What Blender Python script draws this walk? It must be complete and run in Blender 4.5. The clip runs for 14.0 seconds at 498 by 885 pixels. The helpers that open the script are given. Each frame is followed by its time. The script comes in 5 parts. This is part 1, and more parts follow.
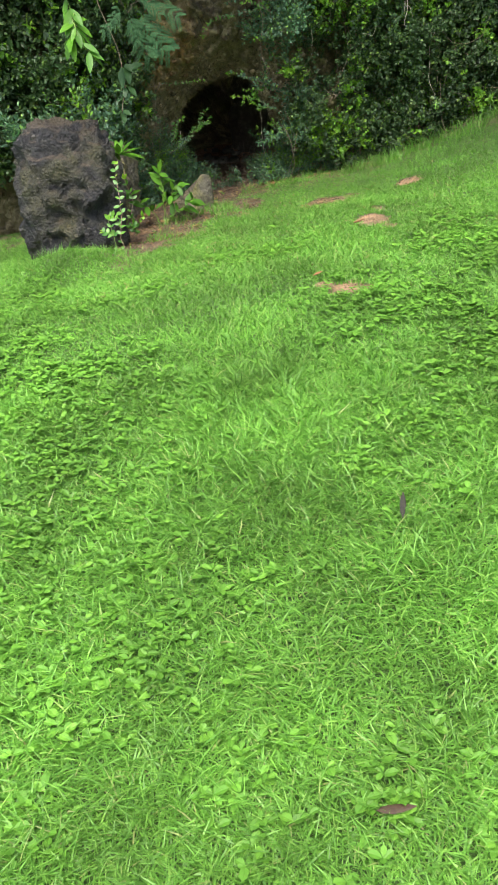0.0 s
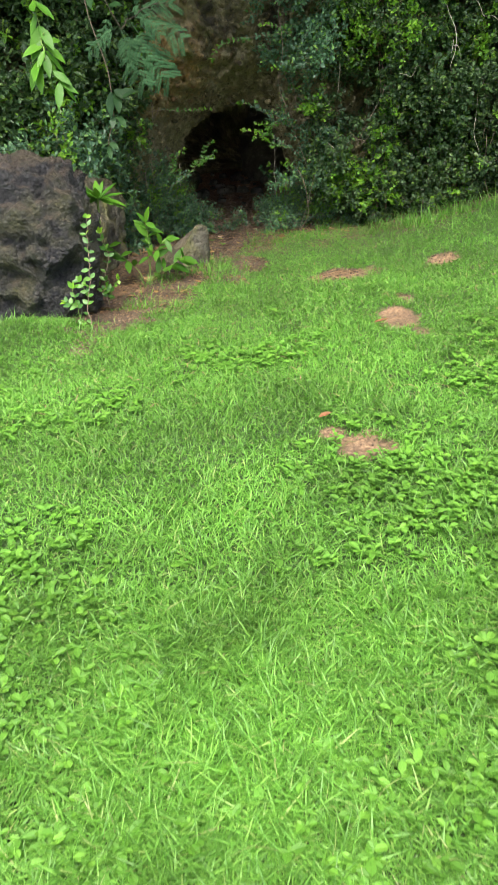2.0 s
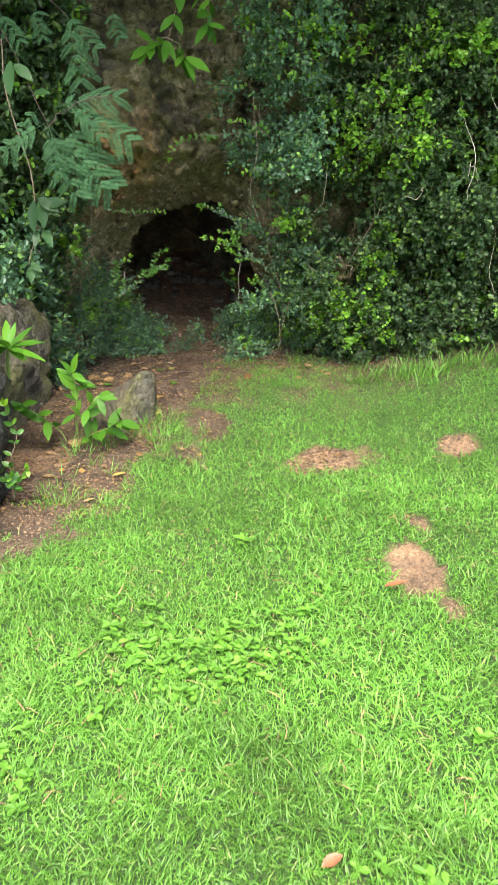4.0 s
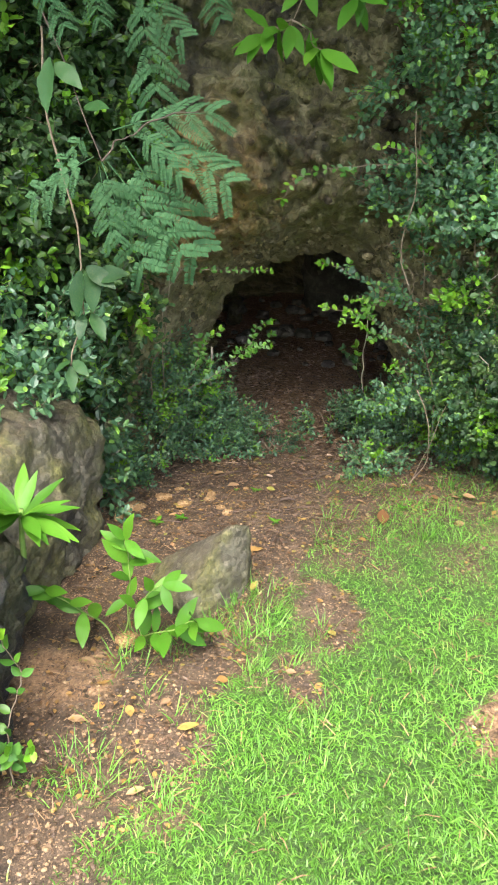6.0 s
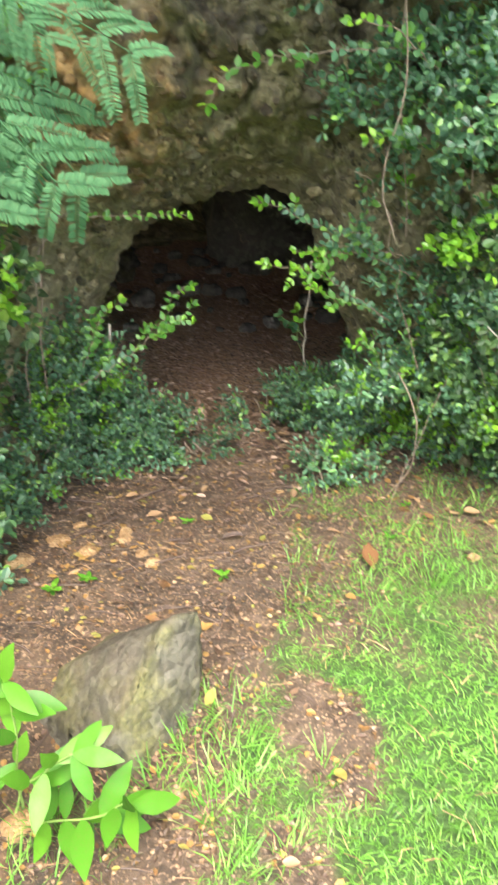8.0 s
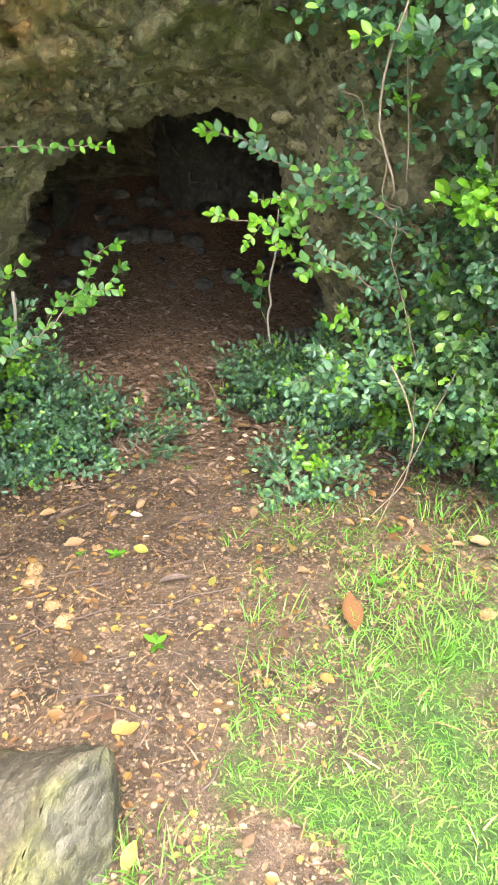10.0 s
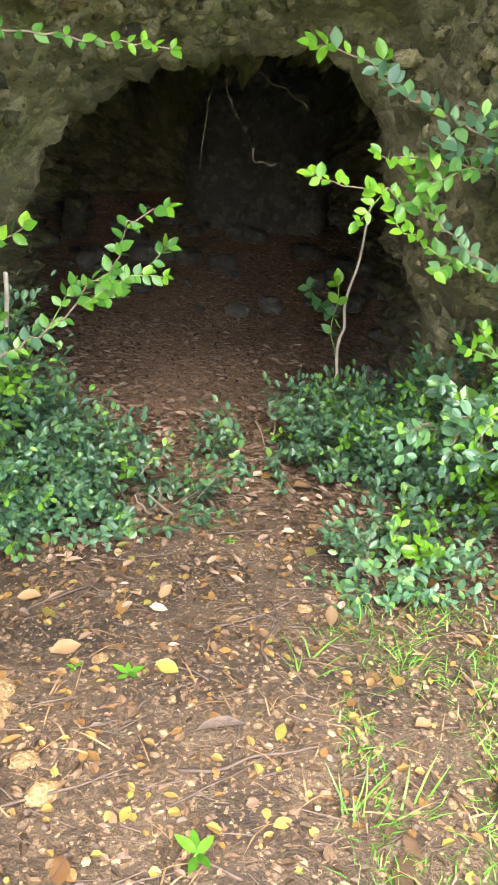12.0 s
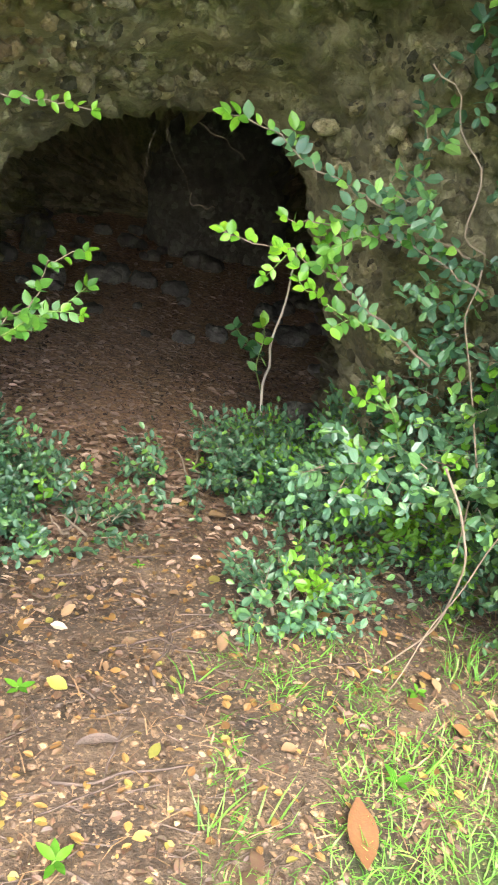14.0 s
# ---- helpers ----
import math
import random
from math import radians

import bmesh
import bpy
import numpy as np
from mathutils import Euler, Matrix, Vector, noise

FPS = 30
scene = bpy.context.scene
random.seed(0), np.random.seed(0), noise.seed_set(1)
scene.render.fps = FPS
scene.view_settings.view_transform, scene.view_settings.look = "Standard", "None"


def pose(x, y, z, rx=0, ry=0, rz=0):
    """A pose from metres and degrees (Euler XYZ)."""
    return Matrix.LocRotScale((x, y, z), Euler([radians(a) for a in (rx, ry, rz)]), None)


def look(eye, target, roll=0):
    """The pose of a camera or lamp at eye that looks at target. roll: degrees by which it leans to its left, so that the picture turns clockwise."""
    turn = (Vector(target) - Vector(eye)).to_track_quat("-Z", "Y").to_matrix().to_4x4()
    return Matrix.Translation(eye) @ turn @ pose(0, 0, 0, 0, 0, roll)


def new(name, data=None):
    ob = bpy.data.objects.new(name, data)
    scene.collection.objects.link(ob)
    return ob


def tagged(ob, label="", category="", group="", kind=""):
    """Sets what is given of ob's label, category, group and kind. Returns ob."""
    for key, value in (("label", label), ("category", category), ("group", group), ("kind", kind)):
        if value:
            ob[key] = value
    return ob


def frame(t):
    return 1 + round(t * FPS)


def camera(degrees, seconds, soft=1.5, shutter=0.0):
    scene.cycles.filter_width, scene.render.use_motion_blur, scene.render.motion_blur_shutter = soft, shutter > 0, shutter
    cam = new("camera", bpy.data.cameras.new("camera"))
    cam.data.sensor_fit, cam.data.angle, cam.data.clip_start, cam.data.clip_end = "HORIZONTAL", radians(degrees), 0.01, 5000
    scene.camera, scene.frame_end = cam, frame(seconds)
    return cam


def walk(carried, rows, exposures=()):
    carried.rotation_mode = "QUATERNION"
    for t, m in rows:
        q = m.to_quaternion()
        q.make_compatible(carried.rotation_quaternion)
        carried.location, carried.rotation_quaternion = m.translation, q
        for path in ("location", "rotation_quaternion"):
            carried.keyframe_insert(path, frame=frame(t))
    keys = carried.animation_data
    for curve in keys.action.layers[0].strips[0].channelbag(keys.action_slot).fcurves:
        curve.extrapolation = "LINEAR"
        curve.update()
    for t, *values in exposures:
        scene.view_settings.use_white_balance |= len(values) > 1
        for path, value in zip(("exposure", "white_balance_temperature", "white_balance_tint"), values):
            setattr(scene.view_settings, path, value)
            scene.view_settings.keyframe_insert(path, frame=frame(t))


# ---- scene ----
cam = camera(36.1, 14.0, soft=1.1, shutter=0.15)
PATH = [
    (0, (0.124, 0.117, 1.481), (0.056, 1.971, 0.732), -3.2),
    (0.5, (0.09, 0.338, 1.476), (0.045, 2.184, 0.707), -2.7),
    (1, (0.014, 0.714, 1.563), (0.026, 2.529, 0.725), -1.6),
    (1.5, (0.105, 1.055, 1.671), (0.122, 2.863, 0.816), -1.5),
    (2, (0.181, 1.408, 1.831), (0.123, 3.259, 1.076), 1.2),
    (2.5, (0.069, 1.788, 1.918), (0.077, 3.659, 1.212), 2.3),
    (2.7, (0.057, 1.92, 1.948), (0.102, 3.795, 1.255), 2.3),
    (4.8, (0.026, 3.695, 2.502), (0.074, 5.574, 1.82), 5.9),
    (5, (-0.012, 3.867, 2.499), (0.02, 5.746, 1.814), 6.2),
    (5.5, (-0.188, 4.369, 2.452), (-0.266, 6.251, 1.78), 5.1),
    (6, (-0.204, 4.707, 2.486), (-0.334, 6.583, 1.806), 4.9),
    (6.5, (-0.392, 5.064, 2.487), (-0.633, 6.925, 1.795), 6.4),
    (7, (-0.38, 5.513, 2.407), (-0.461, 7.42, 1.808), 4.9),
    (7.5, (-0.372, 5.764, 2.394), (-0.396, 7.659, 1.756), 4.5),
    (8, (-0.416, 5.784, 2.346), (-0.249, 7.614, 1.556), 4.5),
    (8.2, (-0.375, 5.814, 2.305), (-0.069, 7.584, 1.427), 4.7),
    (10.3, (-0.282, 6.635, 2.257), (-0.036, 8.39, 1.331), 6.2),
    (10.5, (-0.265, 6.75, 2.22), (-0.025, 8.521, 1.321), 6.3),
    (11, (-0.306, 7.029, 2.059), (-0.053, 8.833, 1.234), 6.7),
    (11.5, (-0.36, 7.139, 1.934), (-0.083, 8.946, 1.123), 7.9),
    (12, (-0.42, 7.146, 1.936), (-0.139, 8.959, 1.138), 9.9),
    (12.5, (-0.495, 7.131, 1.933), (-0.243, 8.948, 1.137), 12.4),
    (13, (-0.465, 7.11, 1.962), (-0.215, 8.931, 1.175), 13.2),
    (13.5, (-0.401, 7.084, 2.01), (-0.1, 8.907, 1.245), 14.1),
    (14, (-0.31, 7.059, 2.034), (0.05, 8.882, 1.296), 14.4),
]
walk(cam, [(t, look(eye, target, roll)) for t, eye, target, roll in PATH], [(0, 2.15), (1.5, 2.1), (2.5, 2.35), (5, 2.75), (8, 3.5), (11, 3.88), (14, 3.88)])

# ---- light ----
world = bpy.data.worlds.new("overcast_sky")
scene.world = world
world.use_nodes = True
sky = world.node_tree.nodes.new("ShaderNodeTexSky")
sky.sky_type, sky.sun_disc = "NISHITA", False
sky.sun_elevation, sky.sun_rotation = radians(60), radians(190)
sky.air_density, sky.dust_density, sky.ozone_density = 1.0, 4.0, 0.6
world.node_tree.links.new(sky.outputs[0], world.node_tree.nodes["Background"].inputs[0])
world.node_tree.nodes["Background"].inputs[1].default_value = 0.1
sun = new("sun", bpy.data.lights.new("sun", "SUN"))
sun.data.energy, sun.data.angle, sun.data.color = 1.4, radians(40), (1.0, 0.97, 0.92)
sun.matrix_world = look((-1.0, -6.4, 11.5), (0, 0, 0))


# ---- materials ----
class Nodes:
    """A short way to write node materials."""

    def __init__(self, name):
        self.mat = bpy.data.materials.new(name)
        self.mat.use_nodes = True
        self.tree = self.mat.node_tree
        self.tree.nodes.clear()
        self.out = self.tree.nodes.new("ShaderNodeOutputMaterial")
        self.pos = self.add("ShaderNodeNewGeometry").outputs["Position"]

    def add(self, kind, **ins):
        n = self.tree.nodes.new(kind)
        for k, v in ins.items():
            self.put(n.inputs[k.replace("_", " ")], v)
        return n

    def put(self, socket, v):
        if isinstance(v, bpy.types.NodeSocket):
            self.tree.links.new(v, socket)
        elif isinstance(v, tuple) and len(v) == 3 and len(socket.default_value) == 4:
            socket.default_value = (*v, 1)
        else:
            socket.default_value = v

    def noise(self, scale, detail=4, rough=0.6, vec=None):
        n = self.add("ShaderNodeTexNoise", Scale=scale, Detail=detail, Roughness=rough)
        self.put(n.inputs["Vector"], vec or self.pos)
        return n.outputs["Fac"]

    def streaks(self):
        m = self.add("ShaderNodeMapping", Vector=self.pos)
        m.inputs["Scale"].default_value = (5.5, 5.5, 0.7)
        up = self.add("ShaderNodeSeparateXYZ", Vector=self.pos).outputs["Z"]
        return self.math("MULTIPLY", self.span(self.noise(1.0, 6, 0.6, m.outputs[0]), 0.46, 0.6, 0, 0.88), self.span(up, 2.1, 2.6, 0.1, 1))

    def voronoi(self, scale, feature="F1"):
        n = self.add("ShaderNodeTexVoronoi", Scale=scale, Vector=self.pos)
        n.feature = feature
        return n

    def span(self, v, a, b, c=0.0, d=1.0):
        n = self.add("ShaderNodeMapRange", Value=v)
        for i, w in zip((1, 2, 3, 4), (a, b, c, d)):
            n.inputs[i].default_value = w
        return n.outputs[0]

    def math(self, op, a, b=0.0):
        n = self.tree.nodes.new("ShaderNodeMath")
        n.operation = op
        self.put(n.inputs[0], a), self.put(n.inputs[1], b)
        return n.outputs[0]

    def mix(self, f, a, b, blend="MIX"):
        n = self.tree.nodes.new("ShaderNodeMix")
        n.data_type, n.blend_type = "RGBA", blend
        self.put(n.inputs[0], f), self.put(n.inputs[6], a), self.put(n.inputs[7], b)
        return n.outputs[2]

    def ramp(self, f, stops):
        n = self.tree.nodes.new("ShaderNodeValToRGB")
        self.put(n.inputs[0], f)
        while len(n.color_ramp.elements) < len(stops):
            n.color_ramp.elements.new(0.5)
        for e, (p, c) in zip(n.color_ramp.elements, stops):
            e.position, e.color = p, (*c, 1)
        return n.outputs[0]

    def bump(self, height, strength, distance):
        return self.add("ShaderNodeBump", Height=height, Strength=strength, Distance=distance).outputs[0]

    def random(self):
        a = self.add("ShaderNodeNewGeometry").outputs["Random Per Island"]
        b = self.add("ShaderNodeObjectInfo").outputs["Random"]
        return self.math("FRACT", self.math("ADD", a, b))

    def finish(self, colour, rough=0.6, normal=None, thru=0.0, spec=0.5):
        p = self.add("ShaderNodeBsdfPrincipled", Base_Color=colour, Roughness=rough)
        p.inputs["Specular IOR Level"].default_value = spec
        if normal:
            self.put(p.inputs["Normal"], normal)
        shader = p.outputs[0]
        if thru:
            t = self.add("ShaderNodeBsdfTranslucent", Color=colour)
            m = self.add("ShaderNodeMixShader", Fac=thru)
            self.put(m.inputs[1], shader), self.put(m.inputs[2], t.outputs[0])
            shader = m.outputs[0]
        self.put(self.out.inputs[0], shader)
        return self.mat


def leaf_material(name, stops, rough=0.4, thru=0.25, patch=0.35, spec=0.5):
    n = Nodes(name)
    c = n.ramp(n.random(), stops)
    big = n.span(n.noise(1.7, 3), 0.35, 0.65, 1 - patch, 1 + patch * 0.6)
    c = n.mix(1.0, c, n.add("ShaderNodeCombineColor", Red=big, Green=big, Blue=big).outputs[0], "MULTIPLY")
    c = n.mix(n.span(n.noise(160, 2), 0.45, 0.8, 0, 0.35), c, (0.10, 0.12, 0.03))
    return n.finish(c, rough, n.bump(n.noise(220, 2), 0.25, 0.002), thru, spec)


hedge_leaf = leaf_material("hedge_leaf", [(0, (0.024, 0.056, 0.02)), (0.55, (0.044, 0.1, 0.032)), (0.86, (0.075, 0.15, 0.036)), (1, (0.16, 0.28, 0.04))], 0.42, 0.25, 0.35, 0.4)
shrub_leaf = leaf_material("shrub_leaf", [(0, (0.045, 0.115, 0.062)), (0.6, (0.085, 0.19, 0.092)), (0.9, (0.12, 0.26, 0.075)), (1, (0.22, 0.42, 0.06))], 0.38, 0.22, 0.3, 0.5)
young_leaf = leaf_material("young_leaf", [(0, (0.09, 0.25, 0.018)), (0.5, (0.15, 0.36, 0.022)), (1, (0.24, 0.46, 0.03))], 0.38, 0.35, 0.15)
fresh_leaf = leaf_material("fresh_leaf", [(0, (0.045, 0.15, 0.022)), (0.5, (0.07, 0.205, 0.026)), (1, (0.12, 0.28, 0.03))], 0.38, 0.3, 0.15)
broad_dark = leaf_material("broad_dark", [(0, (0.02, 0.07, 0.02)), (1, (0.04, 0.11, 0.032))], 0.45, 0.2, 0.2, 0.3)
broad_leaf_green = leaf_material("broad_leaf_green", [(0, (0.04, 0.13, 0.01)), (0.5, (0.065, 0.2, 0.014)), (1, (0.105, 0.26, 0.02))], 0.45, 0.28, 0.15, 0.25)
frond_leaf = leaf_material("frond_leaf", [(0, (0.045, 0.12, 0.05)), (1, (0.075, 0.175, 0.075))], 0.7, 0.25, 0.2, 0.15)
grass_blade = leaf_material("grass_blade", [(0, (0.09, 0.23, 0.03)), (0.4, (0.135, 0.33, 0.045)), (0.75, (0.175, 0.4, 0.055)), (0.95, (0.23, 0.45, 0.075)), (1, (0.34, 0.38, 0.14))], 0.42, 0.35, 0.3, 0.4)
weed_leaf = leaf_material("weed_leaf", [(0, (0.08, 0.21, 0.02)), (0.6, (0.115, 0.29, 0.03)), (1, (0.165, 0.37, 0.04))], 0.5, 0.3, 0.25, 0.3)
litter_brown = leaf_material("litter_brown", [(0, (0.04, 0.021, 0.013)), (0.45, (0.095, 0.05, 0.031)), (0.8, (0.16, 0.09, 0.055)), (1, (0.25, 0.15, 0.085))], 0.55, 0.05, 0.35)
litter_yellow = leaf_material("litter_yellow", [(0, (0.13, 0.062, 0.028)), (0.35, (0.24, 0.125, 0.042)), (0.75, (0.34, 0.2, 0.06)), (1, (0.23, 0.23, 0.05))], 0.4, 0.1, 0.2)
feather_dark = leaf_material("feather_dark", [(0, (0.012, 0.01, 0.008)), (1, (0.03, 0.025, 0.02))], 0.5, 0.0, 0.2)
# pale dry leaves, raised further to brighten the poorly lit cave floor
cave_litter = leaf_material("cave_litter", [(0, (0.17, 0.105, 0.07)), (0.4, (0.32, 0.205, 0.145)), (0.8, (0.46, 0.315, 0.23)), (1, (0.55, 0.4, 0.29))], 0.6, 0.05, 0.3)
litter_tan = leaf_material("litter_tan", [(0, (0.19, 0.11, 0.06)), (0.5, (0.29, 0.17, 0.09)), (1, (0.38, 0.24, 0.12))], 0.6, 0.05, 0.3)
litter_orange = leaf_material("litter_orange", [(0, (0.13, 0.058, 0.024)), (1, (0.19, 0.09, 0.038))], 0.6, 0.05, 0.25, 0.3)
litter_rust = leaf_material("litter_rust", [(0, (0.16, 0.05, 0.025)), (0.5, (0.24, 0.09, 0.04)), (1, (0.3, 0.14, 0.07))], 0.45, 0.08, 0.25)


def rock_material(name, stops, scale, wet=0.6, moss=0.0, ochre=None, crag=1.0, dirt=0.0):
    n = Nodes(name)
    a, b, v = n.noise(scale, 8, 0.65), n.noise(scale * 9, 6, 0.7), n.voronoi(scale * 8)
    c = n.ramp(n.math("ADD", n.math("MULTIPLY", a, 0.6), n.math("MULTIPLY", b, 0.4)), stops)
    c = n.mix(n.span(v.outputs["Color"], 0.2, 0.9, 0, 0.45), c, n.ramp(v.outputs["Color"], stops))
    c = n.mix(n.span(n.noise(scale * 28, 3), 0.55, 0.75, 0, 0.5), c, (0.03, 0.025, 0.018))
    if ochre:
        n2 = n.add("ShaderNodeVectorMath", Vector=n.pos)
        n2.operation = "DISTANCE"
        n2.inputs[1].default_value = ochre
        near = n.math("SUBTRACT", n.math("ADD", n2.outputs["Value"], n.math("MULTIPLY", n.noise(7, 5), 0.7)), 0.35)
        c = n.mix(n.span(near, 0.05, 0.5, 0.85, 0), c, n.ramp(n.noise(22, 4), [(0.3, (0.16, 0.08, 0.022)), (0.55, (0.42, 0.21, 0.05)), (0.75, (0.6, 0.36, 0.13))]))
    if ochre:
        c = n.mix(n.streaks(), c, (0.018, 0.014, 0.008))
    if moss:
        c = n.mix(n.math("MULTIPLY", n.span(n.noise(3.2, 6), 0.46, 0.65), moss), c, n.ramp(n.noise(60, 3), [(0.3, (0.05, 0.055, 0.012)), (0.7, (0.22, 0.205, 0.06))]))
    if dirt:
        up = n.add("ShaderNodeSeparateXYZ", Vector=n.add("ShaderNodeNewGeometry").outputs["Normal"]).outputs["Z"]
        top = n.span(n.math("ADD", up, n.math("MULTIPLY", n.noise(9, 5), 0.6)), 0.85, 1.15, 0, dirt)
        c = n.mix(top, c, n.ramp(n.noise(70, 4), [(0.3, (0.03, 0.021, 0.013)), (0.6, (0.085, 0.062, 0.038)), (0.8, (0.17, 0.13, 0.08))]))
    h = n.math("ADD", n.math("MULTIPLY", b, 0.6), n.math("MULTIPLY", n.noise(scale * 45, 5), 0.3))
    h = n.math("ADD", h, n.math("MULTIPLY", v.outputs["Distance"], -0.5))
    return n.finish(c, n.span(b, 0.3, 0.7, wet - 0.15, wet + 0.2), n.bump(h, 0.8, 0.02 * crag))


cliff_rock = rock_material("cliff_rock", [(0.3, (0.028, 0.023, 0.012)), (0.44, (0.11, 0.092, 0.045)), (0.56, (0.23, 0.195, 0.1)), (0.7, (0.46, 0.39, 0.23))], 3.0, 0.75, 0.85, (-0.78, 8.35, 2.32), 2.4)
boulder_rock = rock_material("boulder_rock", [(0.38, (0.003, 0.003, 0.004)), (0.53, (0.009, 0.009, 0.011)), (0.65, (0.022, 0.022, 0.023)), (0.8, (0.07, 0.066, 0.058))], 5.5, 0.5, 0.3, None, 3.0, 0.6)
grey_rock = rock_material("grey_rock", [(0.34, (0.014, 0.012, 0.008)), (0.48, (0.05, 0.044, 0.027)), (0.6, (0.1, 0.09, 0.06)), (0.75, (0.21, 0.19, 0.14))], 4.5, 0.65, 0.9, None, 1.5, 0.5)
cave_rock = rock_material("cave_rock", [(0.3, (0.05, 0.045, 0.035)), (0.55, (0.13, 0.115, 0.09)), (0.8, (0.26, 0.24, 0.19))], 4.0, 0.7)
n = Nodes("pebble_mix")
pebble_mix = n.finish(n.mix(n.span(n.noise(120, 4), 0.4, 0.7, 0, 0.5), n.ramp(n.random(), [(0, (0.05, 0.032, 0.02)), (0.45, (0.12, 0.076, 0.045)), (0.75, (0.21, 0.13, 0.066)), (1, (0.34, 0.235, 0.125))]), (0.06, 0.04, 0.025)), 0.65, n.bump(n.noise(300, 3), 0.5, 0.003))
n = Nodes("cliff_stones")
stone_tone = n.ramp(n.random(), [(0, (0.045, 0.037, 0.018)), (0.4, (0.13, 0.107, 0.05)), (0.8, (0.26, 0.21, 0.105)), (1, (0.42, 0.34, 0.18))])
spot = n.add("ShaderNodeVectorMath", Vector=n.pos)
spot.operation = "DISTANCE"
spot.inputs[1].default_value = (-0.78, 8.35, 2.32)
stain = n.span(n.math("ADD", spot.outputs["Value"], n.math("MULTIPLY", n.noise(7, 5), 0.6)), 0.5, 0.95, 0.85, 0)
stone_tone = n.mix(stain, stone_tone, n.ramp(n.random(), [(0, (0.18, 0.08, 0.02)), (0.6, (0.42, 0.22, 0.06)), (1, (0.6, 0.38, 0.15))]))
stone_tone = n.mix(n.span(n.noise(3.2, 6), 0.46, 0.65, 0, 0.8), stone_tone, n.ramp(n.noise(60, 3), [(0.3, (0.05, 0.055, 0.012)), (0.7, (0.2, 0.19, 0.055))]))
stone_tone = n.mix(n.streaks(), stone_tone, (0.022, 0.017, 0.009))
cliff_stones = n.finish(n.mix(n.span(n.noise(90, 5), 0.45, 0.75, 0, 0.6), stone_tone, (0.025, 0.02, 0.012)), 0.7, n.bump(n.noise(80, 6), 1.0, 0.02))
tan_stone = rock_material("tan_stone", [(0.3, (0.16, 0.085, 0.035)), (0.5, (0.33, 0.2, 0.085)), (0.7, (0.5, 0.35, 0.18))], 14.0, 0.7)


def wood_material(name, dark, light, scale=40):
    n = Nodes(name)
    c = n.mix(n.noise(scale, 5), dark, light)
    return n.finish(n.mix(n.span(n.noise(scale * 6, 3), 0.5, 0.8, 0, 0.6), c, dark), 0.8, n.bump(n.noise(scale * 4, 4), 0.6, 0.004))


bark = wood_material("bark", (0.09, 0.06, 0.04), (0.3, 0.23, 0.16))
pale_wood = wood_material("pale_wood", (0.32, 0.26, 0.2), (0.62, 0.55, 0.45))
dark_twig = wood_material("dark_twig", (0.03, 0.022, 0.018), (0.14, 0.095, 0.07))
green_stem = wood_material("green_stem", (0.09, 0.16, 0.03), (0.2, 0.3, 0.06))

# turf and soil on the ground sheet, by how bare it is
n = Nodes("ground_soil")
bare_mask = n.add("ShaderNodeAttribute")
bare_mask.attribute_name = "bare"
grain = n.noise(55, 6, 0.7)
soil = n.ramp(n.math("ADD", n.math("MULTIPLY", n.noise(6, 5), 0.5), n.math("MULTIPLY", grain, 0.5)),
              [(0.36, (0.022, 0.015, 0.009)), (0.47, (0.07, 0.046, 0.027)), (0.57, (0.125, 0.083, 0.05)), (0.68, (0.23, 0.16, 0.095))])
speck = n.voronoi(170)
soil = n.mix(n.span(speck.outputs["Color"], 0.72, 0.9, 0, 0.7), soil, (0.45, 0.3, 0.17))
tan = n.ramp(grain, [(0.35, (0.12, 0.068, 0.034)), (0.5, (0.32, 0.19, 0.1)), (0.65, (0.5, 0.33, 0.19))])
# tan: the dirt spots, plus the cave floor lightened in place of light
tan_mask = n.add("ShaderNodeAttribute")
tan_mask.attribute_name = "tan"
soil = n.mix(tan_mask.outputs["Fac"], soil, tan)
turf = n.ramp(n.noise(40, 4), [(0.3, (0.02, 0.045, 0.008)), (0.55, (0.045, 0.1, 0.013)), (0.75, (0.07, 0.14, 0.022))])
ground_soil = n.finish(n.mix(bare_mask.outputs["Fac"], turf, soil), n.span(grain, 0.3, 0.7, 0.5, 0.85),
                       n.bump(n.math("ADD", grain, n.math("MULTIPLY", n.noise(240, 3), 0.5)), 0.9, 0.022))


# ---- builders ----


def mesh_of(name, verts, faces, mat, smooth=False):
    """A mesh from arrays; faces: rows of 3 or 4 indices, or a list of such arrays."""
    verts = np.asarray(verts, np.float32).reshape(-1, 3)
    groups = faces if isinstance(faces, list) else [faces]
    groups = [np.asarray(f, np.int32) for f in groups if len(f)]
    loops = np.concatenate([f.ravel() for f in groups])
    sizes = np.concatenate([np.full(len(f), f.shape[1], np.int32) for f in groups])
    me = bpy.data.meshes.new(name)
    me.vertices.add(len(verts))
    me.vertices.foreach_set("co", verts.ravel())
    me.loops.add(len(loops))
    me.loops.foreach_set("vertex_index", loops)
    me.polygons.add(len(sizes))
    me.polygons.foreach_set("loop_start", np.concatenate([[0], np.cumsum(sizes)[:-1]]).astype(np.int32))
    me.polygons.foreach_set("use_smooth", np.full(len(sizes), smooth))
    me.update(calc_edges=True)
    me.materials.append(mat)
    return me


def thing(name, at, label, category, group="", kind=""):
    ob = new(name)
    ob.empty_display_size = 0.1
    ob.location = at
    return tagged(ob, label, category, group, kind)


